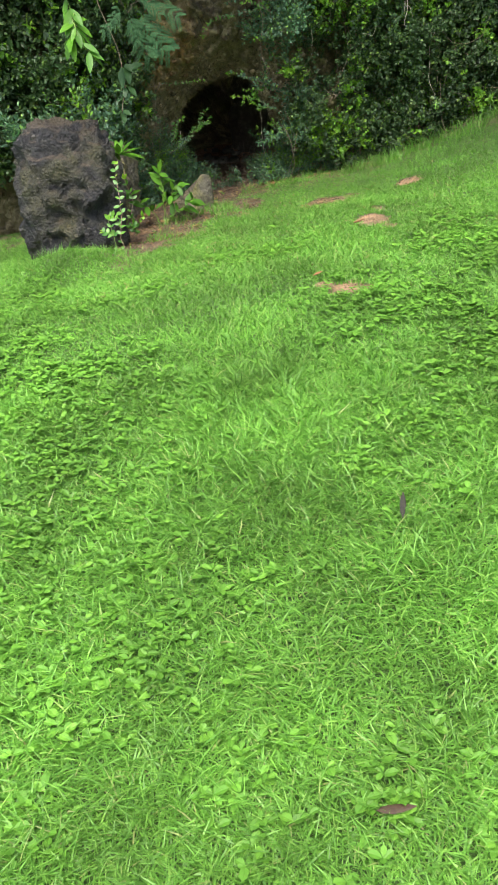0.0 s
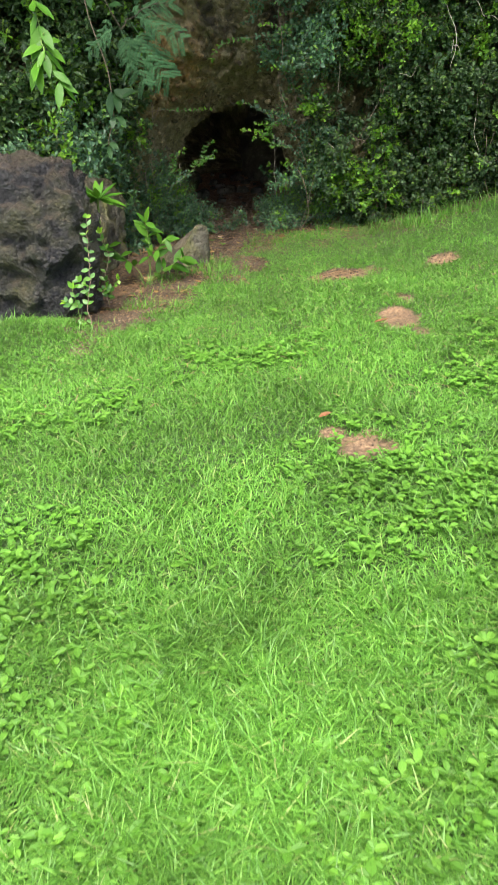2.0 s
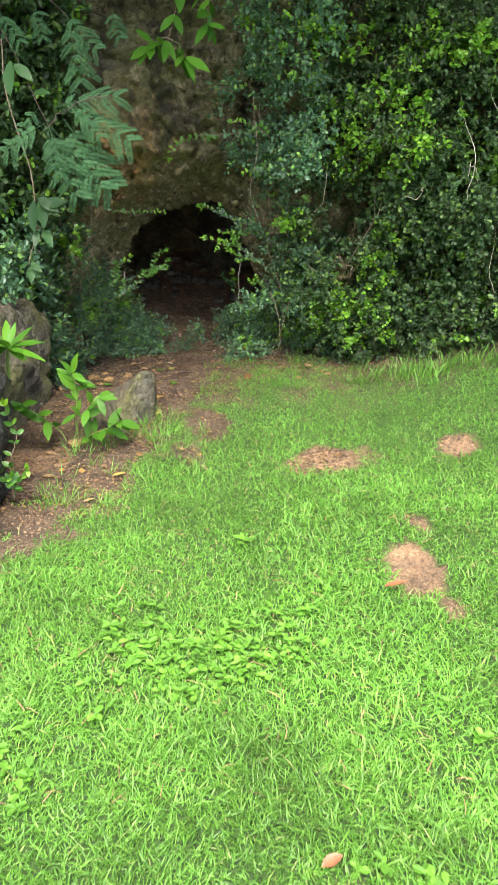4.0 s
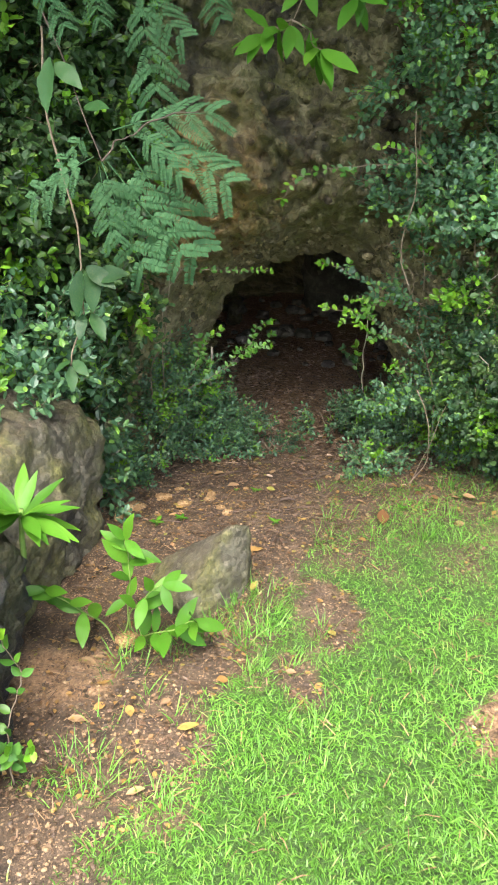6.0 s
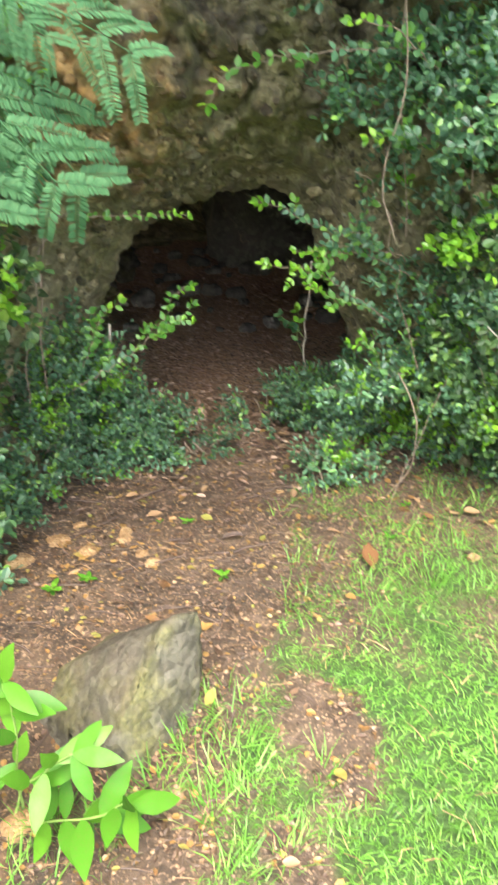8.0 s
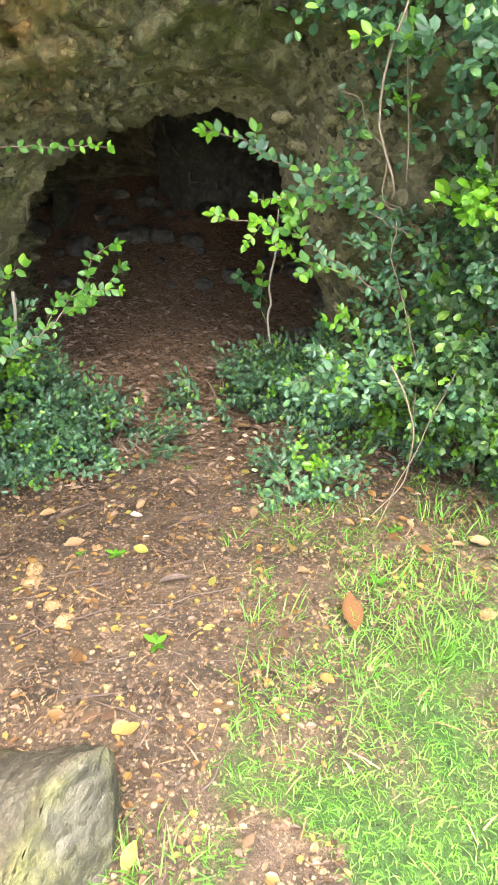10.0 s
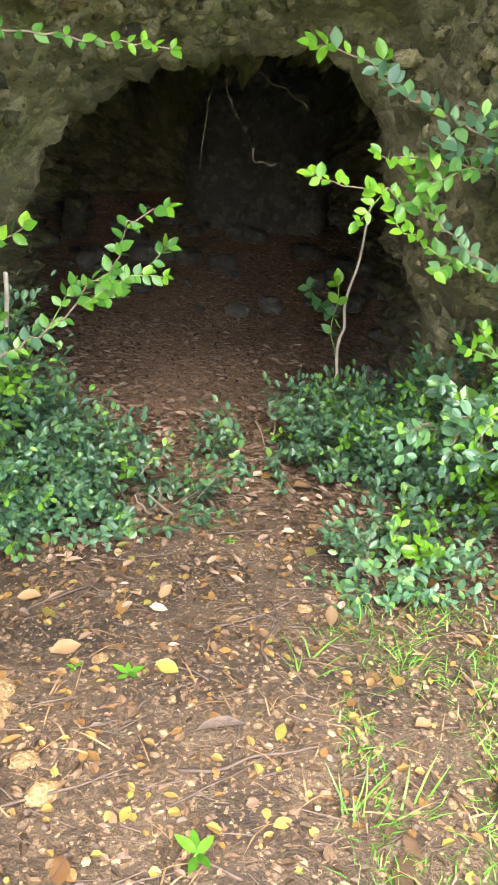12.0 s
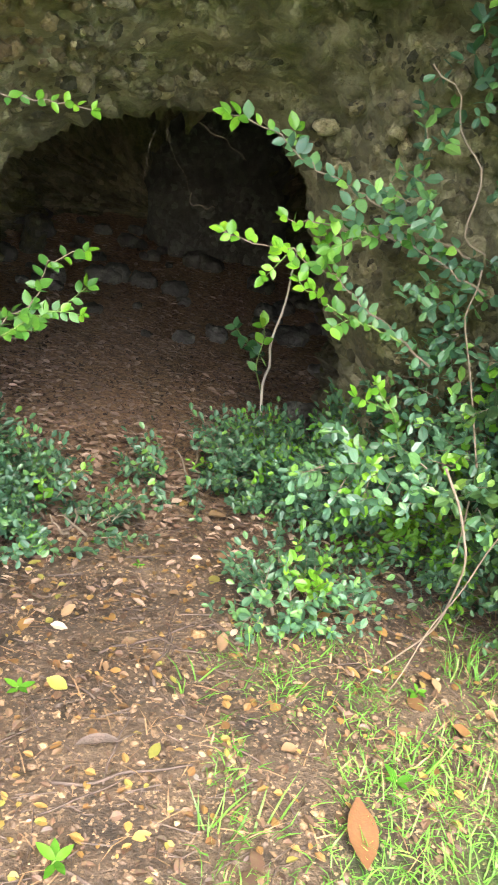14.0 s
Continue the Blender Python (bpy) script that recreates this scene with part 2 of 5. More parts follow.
def part(name, me, parent, label="", local=False, basis=None):
    """A mesh under a thing or a part; its mesh is in the world's metres unless it is local to the parent."""
    ob = new(name, me)
    ob.parent = parent
    if not local:
        root, m = parent, Matrix.Identity(4)
        chain = []
        while root:
            chain.append(root)
            root = root.parent
        for r in reversed(chain):
            m = m @ r.matrix_parent_inverse @ r.matrix_basis
        ob.matrix_parent_inverse = m.inverted()
    if basis:
        ob.matrix_basis = basis
    return tagged(ob, label)


def solo(name, me, label, category, group="", kind="", at=None):
    ob = new(name, me)
    if at:
        ob.matrix_basis = at
    return tagged(ob, label, category, group, kind)


def unit(v):
    v = np.asarray(v, float)
    return v / np.maximum(np.linalg.norm(v, axis=-1, keepdims=True), 1e-9)


def scatter(template, at, along, up, length, width):
    """Copies of a template (verts, faces): its y goes along, its z up; returns verts and faces."""
    tv, tf = template
    y = unit(along)
    x = unit(np.cross(y, up))
    z = np.cross(x, y)
    length, width = np.broadcast_to(length, len(at)), np.broadcast_to(width, len(at))
    v = (at[:, None] + (x * width[:, None])[:, None] * tv[None, :, :1] + (y * length[:, None])[:, None] * tv[None, :, 1:2]
         + (z * width[:, None])[:, None] * tv[None, :, 2:])
    off = (np.arange(len(at)) * len(tv))[:, None, None]
    out = []
    for f in (tf if isinstance(tf, list) else [tf]):
        f = np.asarray(f)
        out.append((f[None] + off).reshape(-1, f.shape[1]))
    return v.reshape(-1, 3), out


LEAF = (np.array([(0, 0, 0), (-0.4, 0.34, 0.12), (0, 0.42, 0), (0.4, 0.34, 0.12), (-0.44, 0.74, 0.08), (0.44, 0.74, 0.08), (0, 1, -0.1)], float),
        [np.array([(0, 2, 1), (0, 3, 2), (2, 6, 4), (2, 5, 6), (1, 2, 4), (2, 3, 5)])])
BLADE = (np.array([(-0.5, 0, 0), (0.5, 0, 0), (-0.42, 0.5, 2.2), (0.42, 0.5, 2.2), (0, 1, 0.2)], float), [np.array([(2, 3, 4)]), np.array([(0, 1, 3, 2)])])


def tube(points, radii, sides=6):
    """A tapered tube along points."""
    p = np.asarray(points, float)
    r = np.broadcast_to(radii, len(p)) if np.ndim(radii) == 0 else np.interp(np.linspace(0, 1, len(p)), np.linspace(0, 1, len(radii)), radii)
    t = unit(np.gradient(p, axis=0))
    ref = np.array([0.31, 0.2, 0.93]) if abs(t[0][2]) < 0.8 else np.array([0.9, 0.3, 0.1])
    a = unit(np.cross(t, ref))
    b = np.cross(t, a)
    ang = np.arange(sides) * 2 * np.pi / sides
    v = p[:, None] + r[:, None, None] * (a[:, None] * np.cos(ang)[None, :, None] + b[:, None] * np.sin(ang)[None, :, None])
    i, j = np.meshgrid(np.arange(len(p) - 1), np.arange(sides), indexing="ij")
    k = (j + 1) % sides
    f = np.stack([i * sides + j, i * sides + k, (i + 1) * sides + k, (i + 1) * sides + j], -1).reshape(-1, 4)
    n0 = len(p) * sides
    v = np.concatenate([v.reshape(-1, 3), p[:1], p[-1:]])
    s = np.arange(sides)
    caps = np.concatenate([np.stack([np.full(sides, n0), (s + 1) % sides, s], -1),
                           np.stack([np.full(sides, n0 + 1), n0 - sides + s, n0 - sides + (s + 1) % sides], -1)])
    return v, [f, caps]


def joined(pieces):
    vs, fs, n0 = [], {}, 0
    for v, groups in pieces:
        for f in groups:
            fs.setdefault(f.shape[1], []).append(f + n0)
        vs.append(v)
        n0 += len(v)
    return np.concatenate(vs), [np.concatenate(f) for f in fs.values()]


def bend(a, b, sag=0.0, wobble=0.02, steps=8, seed=0):
    """Points from a to b with a sag and some wobble."""
    r = np.random.default_rng(seed)
    steps *= 2
    s = np.linspace(0, 1, steps)[:, None]
    p = np.asarray(a, float) * (1 - s) + np.asarray(b, float) * s
    p[:, 2] -= (4 * s * (1 - s))[:, 0] * sag
    way = sum(r.normal(0, wobble / k, 3) * np.sin(s * math.pi * k + r.uniform(0, 0.5)) for k in (1, 2, 3, 5))
    return p + way * np.minimum(1, 8 * s * (1 - s))


def sprigs(roots, aims, count, gap, size, seed, spread=0.9):
    """Twigs from roots towards aims with alternate leaves: returns leaf arrays and twig pieces."""
    r = np.random.default_rng(seed)
    n0 = len(roots)
    aims = unit(aims)
    side = unit(np.cross(aims, r.normal(size=(n0, 3))))
    other = np.cross(aims, side)
    at, along, up, length = [], [], [], []
    for k in range(count):
        s = (k + 0.7) * gap
        p = roots + aims * s + np.array([0, 0, -1]) * (s * s * 1.2)
        for sign in (-1, 1):
            ax = side if k % 2 else other
            d = aims * 0.5 + ax * sign * spread + r.normal(0, 0.42, (n0, 3))
            at.append(p), along.append(d)
            up.append(aims * 0.5 + np.array([0, -0.4, 0.9]) + r.normal(0, 0.55, (n0, 3)))
            length.append(size * r.uniform(0.6, 1.15, n0) * (1.1 - 0.5 * k / count))
    at.append(roots + aims * (count + 0.3) * gap), along.append(aims), up.append(np.array([0, -0.3, 1]) + r.normal(0, 0.3, (n0, 3))), length.append(size * r.uniform(0.5, 0.9, n0))
    leaves = [np.concatenate(q) for q in (at, along, up, length)]
    end = roots + aims * count * gap
    s = 0.0016
    tri = np.stack([roots + side * s, roots - side * s, roots + other * s, end], 1).reshape(-1, 3)
    off = (np.arange(n0) * 4)[:, None, None]
    faces = (np.array([(0, 1, 3), (1, 2, 3), (2, 0, 3)])[None] + off).reshape(-1, 3)
    return leaves, (tri, [faces])


# ---- ground ----
PROFILE_Y = [-400, -6, -2, -0.6, 0.3, 1.38, 2.2, 3.05, 3.5, 4.3, 4.9, 5.8, 6.4, 6.9, 7.4, 7.9, 8.5, 9.2, 10.2, 11.0, 11.6, 12.2, 13, 20]
PROFILE_Z = [-1.6, -1.0, -0.75, -0.5, -0.27, 0.04, 0.31, 0.465, 0.545, 0.655, 0.70, 0.77, 0.815, 0.865, 0.93, 0.985, 0.965, 0.99, 1.03, 1.09, 1.2, 1.4, 1.55, 1.6]


def soft_noise(x, y, scale, seed=0):
    """Smooth value noise in two dimensions, about -1 to 1, on arrays."""
    table = np.random.default_rng(seed).uniform(-1, 1, (64, 64))
    u, v = np.asarray(x) * scale, np.asarray(y) * scale
    i, j = np.floor(u).astype(int), np.floor(v).astype(int)
    a, b = u - i, v - j
    a, b = a * a * (3 - 2 * a), b * b * (3 - 2 * b)
    g = lambda p, q: table[p % 64, q % 64]
    return (g(i, j) * (1 - a) + g(i + 1, j) * a) * (1 - b) + (g(i, j + 1) * (1 - a) + g(i + 1, j + 1) * a) * b


def profile(y):
    return sum(np.interp(y + d, PROFILE_Y, PROFILE_Z) for d in (-0.3, -0.15, 0, 0.15, 0.3)) / 5


def ground_z(x, y):
    x, y = np.asarray(x, float), np.asarray(y, float)
    cross = np.interp(y, [-3, 0, 3.5, 6, 8.5, 10], [0.02, 0.06, 0.08, 0.13, 0.13, 0.06])
    z = profile(y) + cross * np.clip(x, -3, 4)
    near = np.exp(-((x / 12) ** 2 + ((y - 5) / 14) ** 2))
    z = z + 0.14 * np.exp(-((x + 1.4) / 0.4) ** 2 - ((y - 5.95) / 0.4) ** 2)
    # the bank climbs towards the hedge foot
    u, w = np.clip((x - 0.9) / 1.7, 0, 1), np.clip((y - 5.6) / 2.1, 0, 1)
    z = z + 0.4 * u ** 1.5 * w * w * (3 - 2 * w)
    return z + near * (0.012 * soft_noise(x, y, 1.3, 1) + 0.008 * soft_noise(x, y, 4, 2))


def blob(x, y, cx, cy, rx, ry, turn=0.0):
    c, s = math.cos(turn), math.sin(turn)
    u, v = (x - cx) * c + (y - cy) * s, -(x - cx) * s + (y - cy) * c
    d = np.sqrt((u / rx) ** 2 + (v / ry) ** 2) + 0.3 * soft_noise(x, y, 7, 3) + 0.2 * soft_noise(x, y, 19, 4)
    return np.clip((1.25 - d) * 2.5, 0, 1)


# bare dirt spots in the lawn: x, y, half sizes, turn
DIRT = [(0.57, 4.22, 0.11, 0.12, 0.3), (0.43, 4.33, 0.07, 0.05, 0), (0.88, 5.72, 0.11, 0.15, 0.2), (0.97, 5.45, 0.04, 0.07, 0.3), (0.63, 6.74, 0.2, 0.13, 0.1),
        (0.95, 6.05, 0.05, 0.08, 0.4), (1.3, 6.75, 0.09, 0.1, 0), (-0.95, 6.9, 0.16, 0.14, 0), (-0.1, 6.9, 0.06, 0.12, 0.6), (-0.02, 7.28, 0.1, 0.2, 0.2), (-0.5, 6.65, 0.12, 0.14, 0.4)]


def bareness(x, y):
    """How bare of grass the ground is, 0 to 1: the worn path to the cave and the dirt spots."""
    x, y = np.asarray(x, float), np.asarray(y, float)
    edge = np.interp(x, [-3, -1.6, -1.15, -0.95, -0.8, -0.63, -0.45, -0.3, -0.18, -0.08, 0.02, 0.14, 0.3, 0.6, 1.0, 1.5, 3], [8.2, 7.5, 6.5, 5.85, 6.05, 6.3, 6.7, 7.15, 7.5, 7.8, 8.1, 8.22, 8.3, 8.3, 8.3, 8.2, 8.1])
    wide = np.interp(x, [-0.2, 0.2, 0.8, 1.6], [0.5, 1.7, 1.3, 1.0])
    m = np.clip((y - edge + np.interp(x, [-0.2, 0.2], [0.15, 0.3]) + 0.3 * soft_noise(x, y, 3.1, 5) + 0.35 * soft_noise(x, y, 9, 6)) / wide + 0.5, 0, 1)
    for d in DIRT:
        m = np.maximum(m, blob(x, y, *d))
    return m


def tanness(x, y):
    m = np.zeros(np.shape(x))
    for d in DIRT[:8]:
        m = np.maximum(m, blob(x, y, *d))
    # cave earth coloured paler inwards, standing in for light that misses it
    cave_brightening = 0.85 * np.clip((y - 8.7) / 0.7, 0, 1)
    return np.maximum(m * np.clip(0.6 + 0.5 * soft_noise(x, y, 16, 10), 0, 1), cave_brightening)


def axis(a, b, step, far):
    out = [step * 1.35 ** k for k in range(1, 60)]
    grow = np.cumsum(out)
    grow = np.append(grow[grow < far], far)
    return np.concatenate([a - grow[::-1], np.arange(a, b, step), b + grow])


gx, gy = axis(-2.2, 2.6, 0.035, 400), axis(0.0, 12.4, 0.035, 400)
X, Y = np.meshgrid(gx, gy, indexing="ij")
Z = ground_z(X, Y)
bare = bareness(X, Y)
inside = (np.abs(X) < 3.5) & (Y > -1) & (Y < 13)
Z = Z + np.where(inside, bare * (0.007 * soft_noise(X, Y, 14, 8) + 0.005 * soft_noise(X, Y, 31, 9)), 0)
i, j = np.meshgrid(np.arange(len(gx) - 1), np.arange(len(gy) - 1), indexing="ij")
w = len(gy)
quads = np.stack([i * w + j, (i + 1) * w + j, (i + 1) * w + j + 1, i * w + j + 1], -1).reshape(-1, 4)
ground_mesh = mesh_of("ground", np.stack([X, Y, Z], -1), quads, ground_soil, True)
for key, values in (("bare", np.minimum(1, bare * 2.2) * inside), ("tan", tanness(X, Y) * inside)):
    ground_mesh.attributes.new(key, "FLOAT", "POINT").data.foreach_set("value", values.astype(np.float32).ravel())
solo("ground", ground_mesh, "grassy bank with a worn brown earth path to the cave", "ground", kind="structure")

# ---- cliff with the cave ----
MOUTH = [0.62, 0.54, 0.61, 0.72, 0.635, 0.60, 0.58, 0.54, 0.54, 0.6, 0.7, 0.72, 0.7, 0.75, 0.78, 0.68]
CX, CZ = -0.3, 1.4


def mouth_radius(a):
    k = a / (2 * math.pi) * 16
    i0, f = int(math.floor(k)), k - math.floor(k)
    p = [MOUTH[(i0 + d) % 16] for d in (-1, 0, 1, 2)]
    return p[1] + 0.5 * f * (p[2] - p[0] + f * (2 * p[0] - 5 * p[1] + 4 * p[2] - p[3] + f * (3 * (p[1] - p[2]) + p[3] - p[0])))


def wall_y(x, z):
    """The cliff's face before its relief."""
    y = np.interp(x, [-8, -3.5, -2, -1.2, -0.9, -0.3, 0.1, 0.3, 0.8, 1.5, 3, 8], [8.4, 8.2, 8.25, 8.4, 8.55, 8.72, 8.72, 8.62, 8.58, 8.55, 8.6, 8.8])
    return y - 0.12 * max(0.0, z - 2.9) - 0.10 * math.exp(-((x + 0.7) / 0.3) ** 2 - ((z - 2.35) / 0.35) ** 2) - 0.24 * math.exp(-((x + 0.4) / 0.6) ** 2 - ((z - 2.5) / 0.3) ** 2)


def crag(p, fine=True):
    """Relief of the rock, in metres."""
    v = Vector(p)
    h = 0.2 * noise.fractal(v * 1.3, 1.0, 2.1, 4) + 0.10 * noise.ridged_multi_fractal(v * 2.7 + Vector((4, 2, 7)), 1.0, 2.0, 4, 1.0, 2.0) - 0.1
    if fine:
        w_ = v + 0.06 * noise.noise_vector(v * 5)
        d, e = noise.voronoi(w_ * 6.5)[0], noise.voronoi(w_ * 17)[0]
        h += 0.10 * (0.45 - d[0]) + 0.16 * min(0.3, d[1] - d[0]) + 0.06 * (0.45 - e[0]) + 0.07 * min(0.3, e[1] - e[0]) + 0.06 * noise.fractal(v * 16, 1.0, 2.0, 4) - 0.03
    return h


around = 420
outward = np.concatenate([np.linspace(0, 1.5, 84)[1:], 1.5 + np.cumsum(0.028 * 1.09 ** np.arange(48))])
inward = np.linspace(0, 1, 52)
rows = []
for s in inward[::-1]:
    depth = 9.12 + 3.1 * s
    swell = 1 + 0.55 * math.sin(min(1, s * 1.5) * math.pi / 2) if s < 0.75 else 1.55 * math.sqrt(max(0.0, 1 - ((s - 0.75) / 0.25) ** 2))
    row = []
    for k in range(around):
        a = 2 * math.pi * k / around
        r = mouth_radius(a) * swell
        p = (CX + 0.15 * s + r * math.cos(a), depth, CZ + r * math.sin(a) * (1 - 0.1 * s))
        h = crag(p) * min(1, 0.25 + s * 3)
        row.append((p[0] - h * math.cos(a), p[1] - 0.6 * h, p[2] - h * math.sin(a)))
    rows.append(row)
for d in outward:
    row = []
    for k in range(around):
        a = 2 * math.pi * k / around
        r = mouth_radius(a) + d
        x, z = CX + r * math.cos(a) * (1 + 0.25 * min(1, d / 3)), CZ + r * math.sin(a)
        y = wall_y(x, z)
        lip = max(0.0, 1 - d / 0.4)
        y += (9.12 - y) * lip ** 1.6
        if z > 4.6:
            y, z = y + (z - 4.6) * 3, 4.6 + 0.12 * (z - 4.6)
        h = crag((x, y, z), d < 2.2) * (0.35 + 0.65 * min(1, d / 0.3))
        row.append((x, y - h, max(z, -0.6)))
    rows.append(row)
i, j = np.meshgrid(np.arange(len(rows) - 1), np.arange(around), indexing="ij")
k = (j + 1) % around
quads = np.stack([i * around + j, i * around + k, (i + 1) * around + k, (i + 1) * around + j], -1).reshape(-1, 4)
solo("cliff", mesh_of("cliff", np.array(rows), quads, cliff_rock, True), "weathered brown limestone cliff with a low cave mouth", "cliff", kind="structure")


grid = np.array(rows)[52:150]
r = np.random.default_rng(55)
pick_i, pick_j = r.integers(1, len(grid) - 1, 26000), r.integers(0, around, 26000)
seat = grid[pick_i, pick_j]
du, dv = grid[pick_i + 1, pick_j] - grid[pick_i - 1, pick_j], grid[pick_i, (pick_j + 1) % around] - grid[pick_i, pick_j - 1]
face = unit(np.cross(du, dv))
face = np.where(face[:, 1:2] > 0, -face, face)
clump = soft_noise(seat[:, 0], seat[:, 2], 3, 56) + 0.6 * soft_noise(seat[:, 0], seat[:, 2], 8, 57)
fine = (seat[:, 2] > 0.95) & (r.uniform(-0.9, 0.7, len(seat)) + 0.35 * np.clip(seat[:, 2] - 2.5, 0, 1) < clump)
seat, face = seat[fine], face[fine]
bm = bmesh.new()
bmesh.ops.create_icosphere(bm, subdivisions=2, radius=0.5)
for q in bm.verts:
    q.co = Vector([math.copysign(abs(c) ** 0.75, c) * 0.8 for c in q.co]) * (1 + 0.6 * noise.noise(q.co * 5 + Vector((3, 1, 2))))
bm.verts.ensure_lookup_table()
CHUNK = (np.array([q.co[:] for q in bm.verts]), [np.array([[q.index for q in fc.verts] for fc in bm.faces])])
bm.free()
size = 0.009 + 0.036 * r.uniform(0, 1, len(seat)) ** 3
v, f = scatter(CHUNK, seat - face * (size * 0.16)[:, None], r.normal(size=seat.shape), face + r.normal(0, 0.3, face.shape), size * r.uniform(0.8, 1.7, len(seat)), size)
solo("embedded_stones", mesh_of("embedded_stones", v, f, cliff_stones, True), "rough brown and ochre stones bedded in the cliff", "stones", kind="stuff")


def rock(name, at, half, mat, label, category, seed, level=5, block=3.0, rough=0.12, turn=0.0, lean=0.0, group=""):
    """A stone: a rounded block with a broken, pitted surface."""
    bm = bmesh.new()
    bmesh.ops.create_icosphere(bm, subdivisions=level, radius=1)
    big = max(half)
    for v in bm.verts:
        u = v.co.normalized()
        f = (abs(u.x) ** block + abs(u.y) ** block + abs(u.z) ** block) ** (-1 / block)
        p = Vector((u.x * half[0], u.y * half[1], u.z * half[2])) * f
        q = p / big + Vector((seed * 3.7, seed * 1.3, seed))
        h = rough * big * (noise.fractal(q * 1.6, 1.0, 2.1, 3) + 0.5 * noise.ridged_multi_fractal(q * 3.5, 1.0, 2.0, 3, 1.0, 2.0) - 0.5 + 0.15 * noise.fractal(q * 11, 1.0, 2.0, 3))
        d = noise.voronoi(q * 1.9 + 0.25 * noise.noise_vector(q * 3))[0]
        e = noise.voronoi(q * 7)[0]
        h += rough * big * (0.9 * min(0.22, d[1] - d[0]) - 0.2 + 0.12 * (0.4 - e[0]) + 0.25 * noise.fractal(q * 6, 0.9, 2.1, 5))
        v.co = p + u * h
    me = bpy.data.meshes.new(name)
    bm.to_mesh(me)
    bm.free()
    me.polygons.foreach_set("use_smooth", [True] * len(me.polygons))
    me.materials.append(mat)
    return solo(name, me, label, category, group, at=pose(*at, lean, 0, turn))


rock("boulder", (-1.41, 6.52, 1.08), (0.39, 0.48, 0.55), boulder_rock, "dark pitted grey boulder standing in the grass", "boulder", 1, 6, 3.5, 0.17, 8)
rock("rock_outcrop", (-1.52, 7.55, 0.98), (0.42, 0.52, 0.54), grey_rock, "mossy grey rock outcrop beside the cave path", "rock", 2, 6, 3.2, 0.11, -12)


def split_stone(name, corners, mat, label, category, seed):
    """A broken stone with flat faces: the hull of its corners, worn and pitted."""
    bm = bmesh.new()
    for c in corners:
        bm.verts.new(c)
    made = bmesh.ops.convex_hull(bm, input=bm.verts)
    bmesh.ops.delete(bm, geom=[g for g in made["geom_interior"] if isinstance(g, bmesh.types.BMVert)], context="VERTS")
    bmesh.ops.bevel(bm, geom=list(bm.edges), offset=0.014, segments=2, affect="EDGES", profile=0.6)
    bmesh.ops.triangulate(bm, faces=bm.faces)
    for _ in range(4):
        long_edges = [e for e in bm.edges if e.calc_length() > 0.022]
        bmesh.ops.subdivide_edges(bm, edges=long_edges, cuts=1)
        bmesh.ops.triangulate(bm, faces=[f for f in bm.faces if len(f.verts) > 3])
    bm.normal_update()
    for q in bm.verts:
        p = q.co * 6 + Vector((seed, seed * 2, 0))
        layer = 0.006 * noise.fractal(Vector((p.x * 0.6, p.y * 0.6, p.z * 5)), 1.0, 2.0, 4)
        q.co += q.normal * (layer + 0.012 * noise.fractal(p * 0.7, 1.0, 2.0, 5) + 0.005 * noise.fractal(p * 4, 0.9, 2.0, 3))
    me = bpy.data.meshes.new(name)
    bm.to_mesh(me)
    bm.free()
    me.polygons.foreach_set("use_smooth", [True] * len(me.polygons))
    me.materials.append(mat)
    return solo(name, me, label, category)


SLAB = [(-0.607, 7.6, 0.94), (-0.335, 7.36, 0.82), (-0.49, 7.18, 0.78), (-0.8, 7.36, 0.76), (-0.62, 7.68, 0.82), (-0.34, 7.55, 0.84), (-0.353, 7.44, 1.16), (-0.436, 7.38, 1.172), (-0.571, 7.17, 0.928), (-0.728, 7.5, 0.899), (-0.769, 7.38, 0.84)]
split_stone("stone_slab", SLAB, grey_rock, "tilted mossy grey stone slab sunk in the path", "stone", 3)
rock("cave_boulder", (0.12, 12.1, 1.55), (0.42, 0.35, 0.75), cave_rock, "dark rock mass at the back of the cave", "rock", 4, 5, 3.0, 0.14)

# ---- hedges and shrubs ----
def foliage(name, base, label, category, mats, roots, aims, count, gap, size, seed, stems=(), wide=0.6, group="", fresh=0.08):
    """A shrub: its stems, its twigs and a crown of leaves."""
    ob = thing(name, base, label, category, group)
    leaves, twigs = sprigs(roots, aims, count, gap, size, seed)
    young = np.isin(np.tile(np.arange(len(roots)), 2 * count + 1), np.argsort(-soft_noise(roots[:, 0] + roots[:, 1], roots[:, 2], 4.5, seed) - 0.55 * soft_noise(roots[:, 0], roots[:, 2], 11, seed + 3) - 0.3 * np.random.default_rng(seed).normal(size=len(roots)))[: int(fresh * len(roots))])
    for part_name, mask, mat in (("crown", ~young, mats[0]), ("young_leaves", young, mats[1])):
        at, along, up, length = (q[mask] for q in leaves)
        v, f = scatter(LEAF, at, along, up, length, length * wide)
        tagged(part(part_name, mesh_of(part_name, v, f, mat), ob), kind="stuff")
    tagged(part("twigwork", mesh_of("twigwork", *twigs, bark), ob), kind="stuff")
    for s in stems:
        v, f = tube(*s)
        part("stem", mesh_of("stem", v, f, bark, True), ob)
    return ob


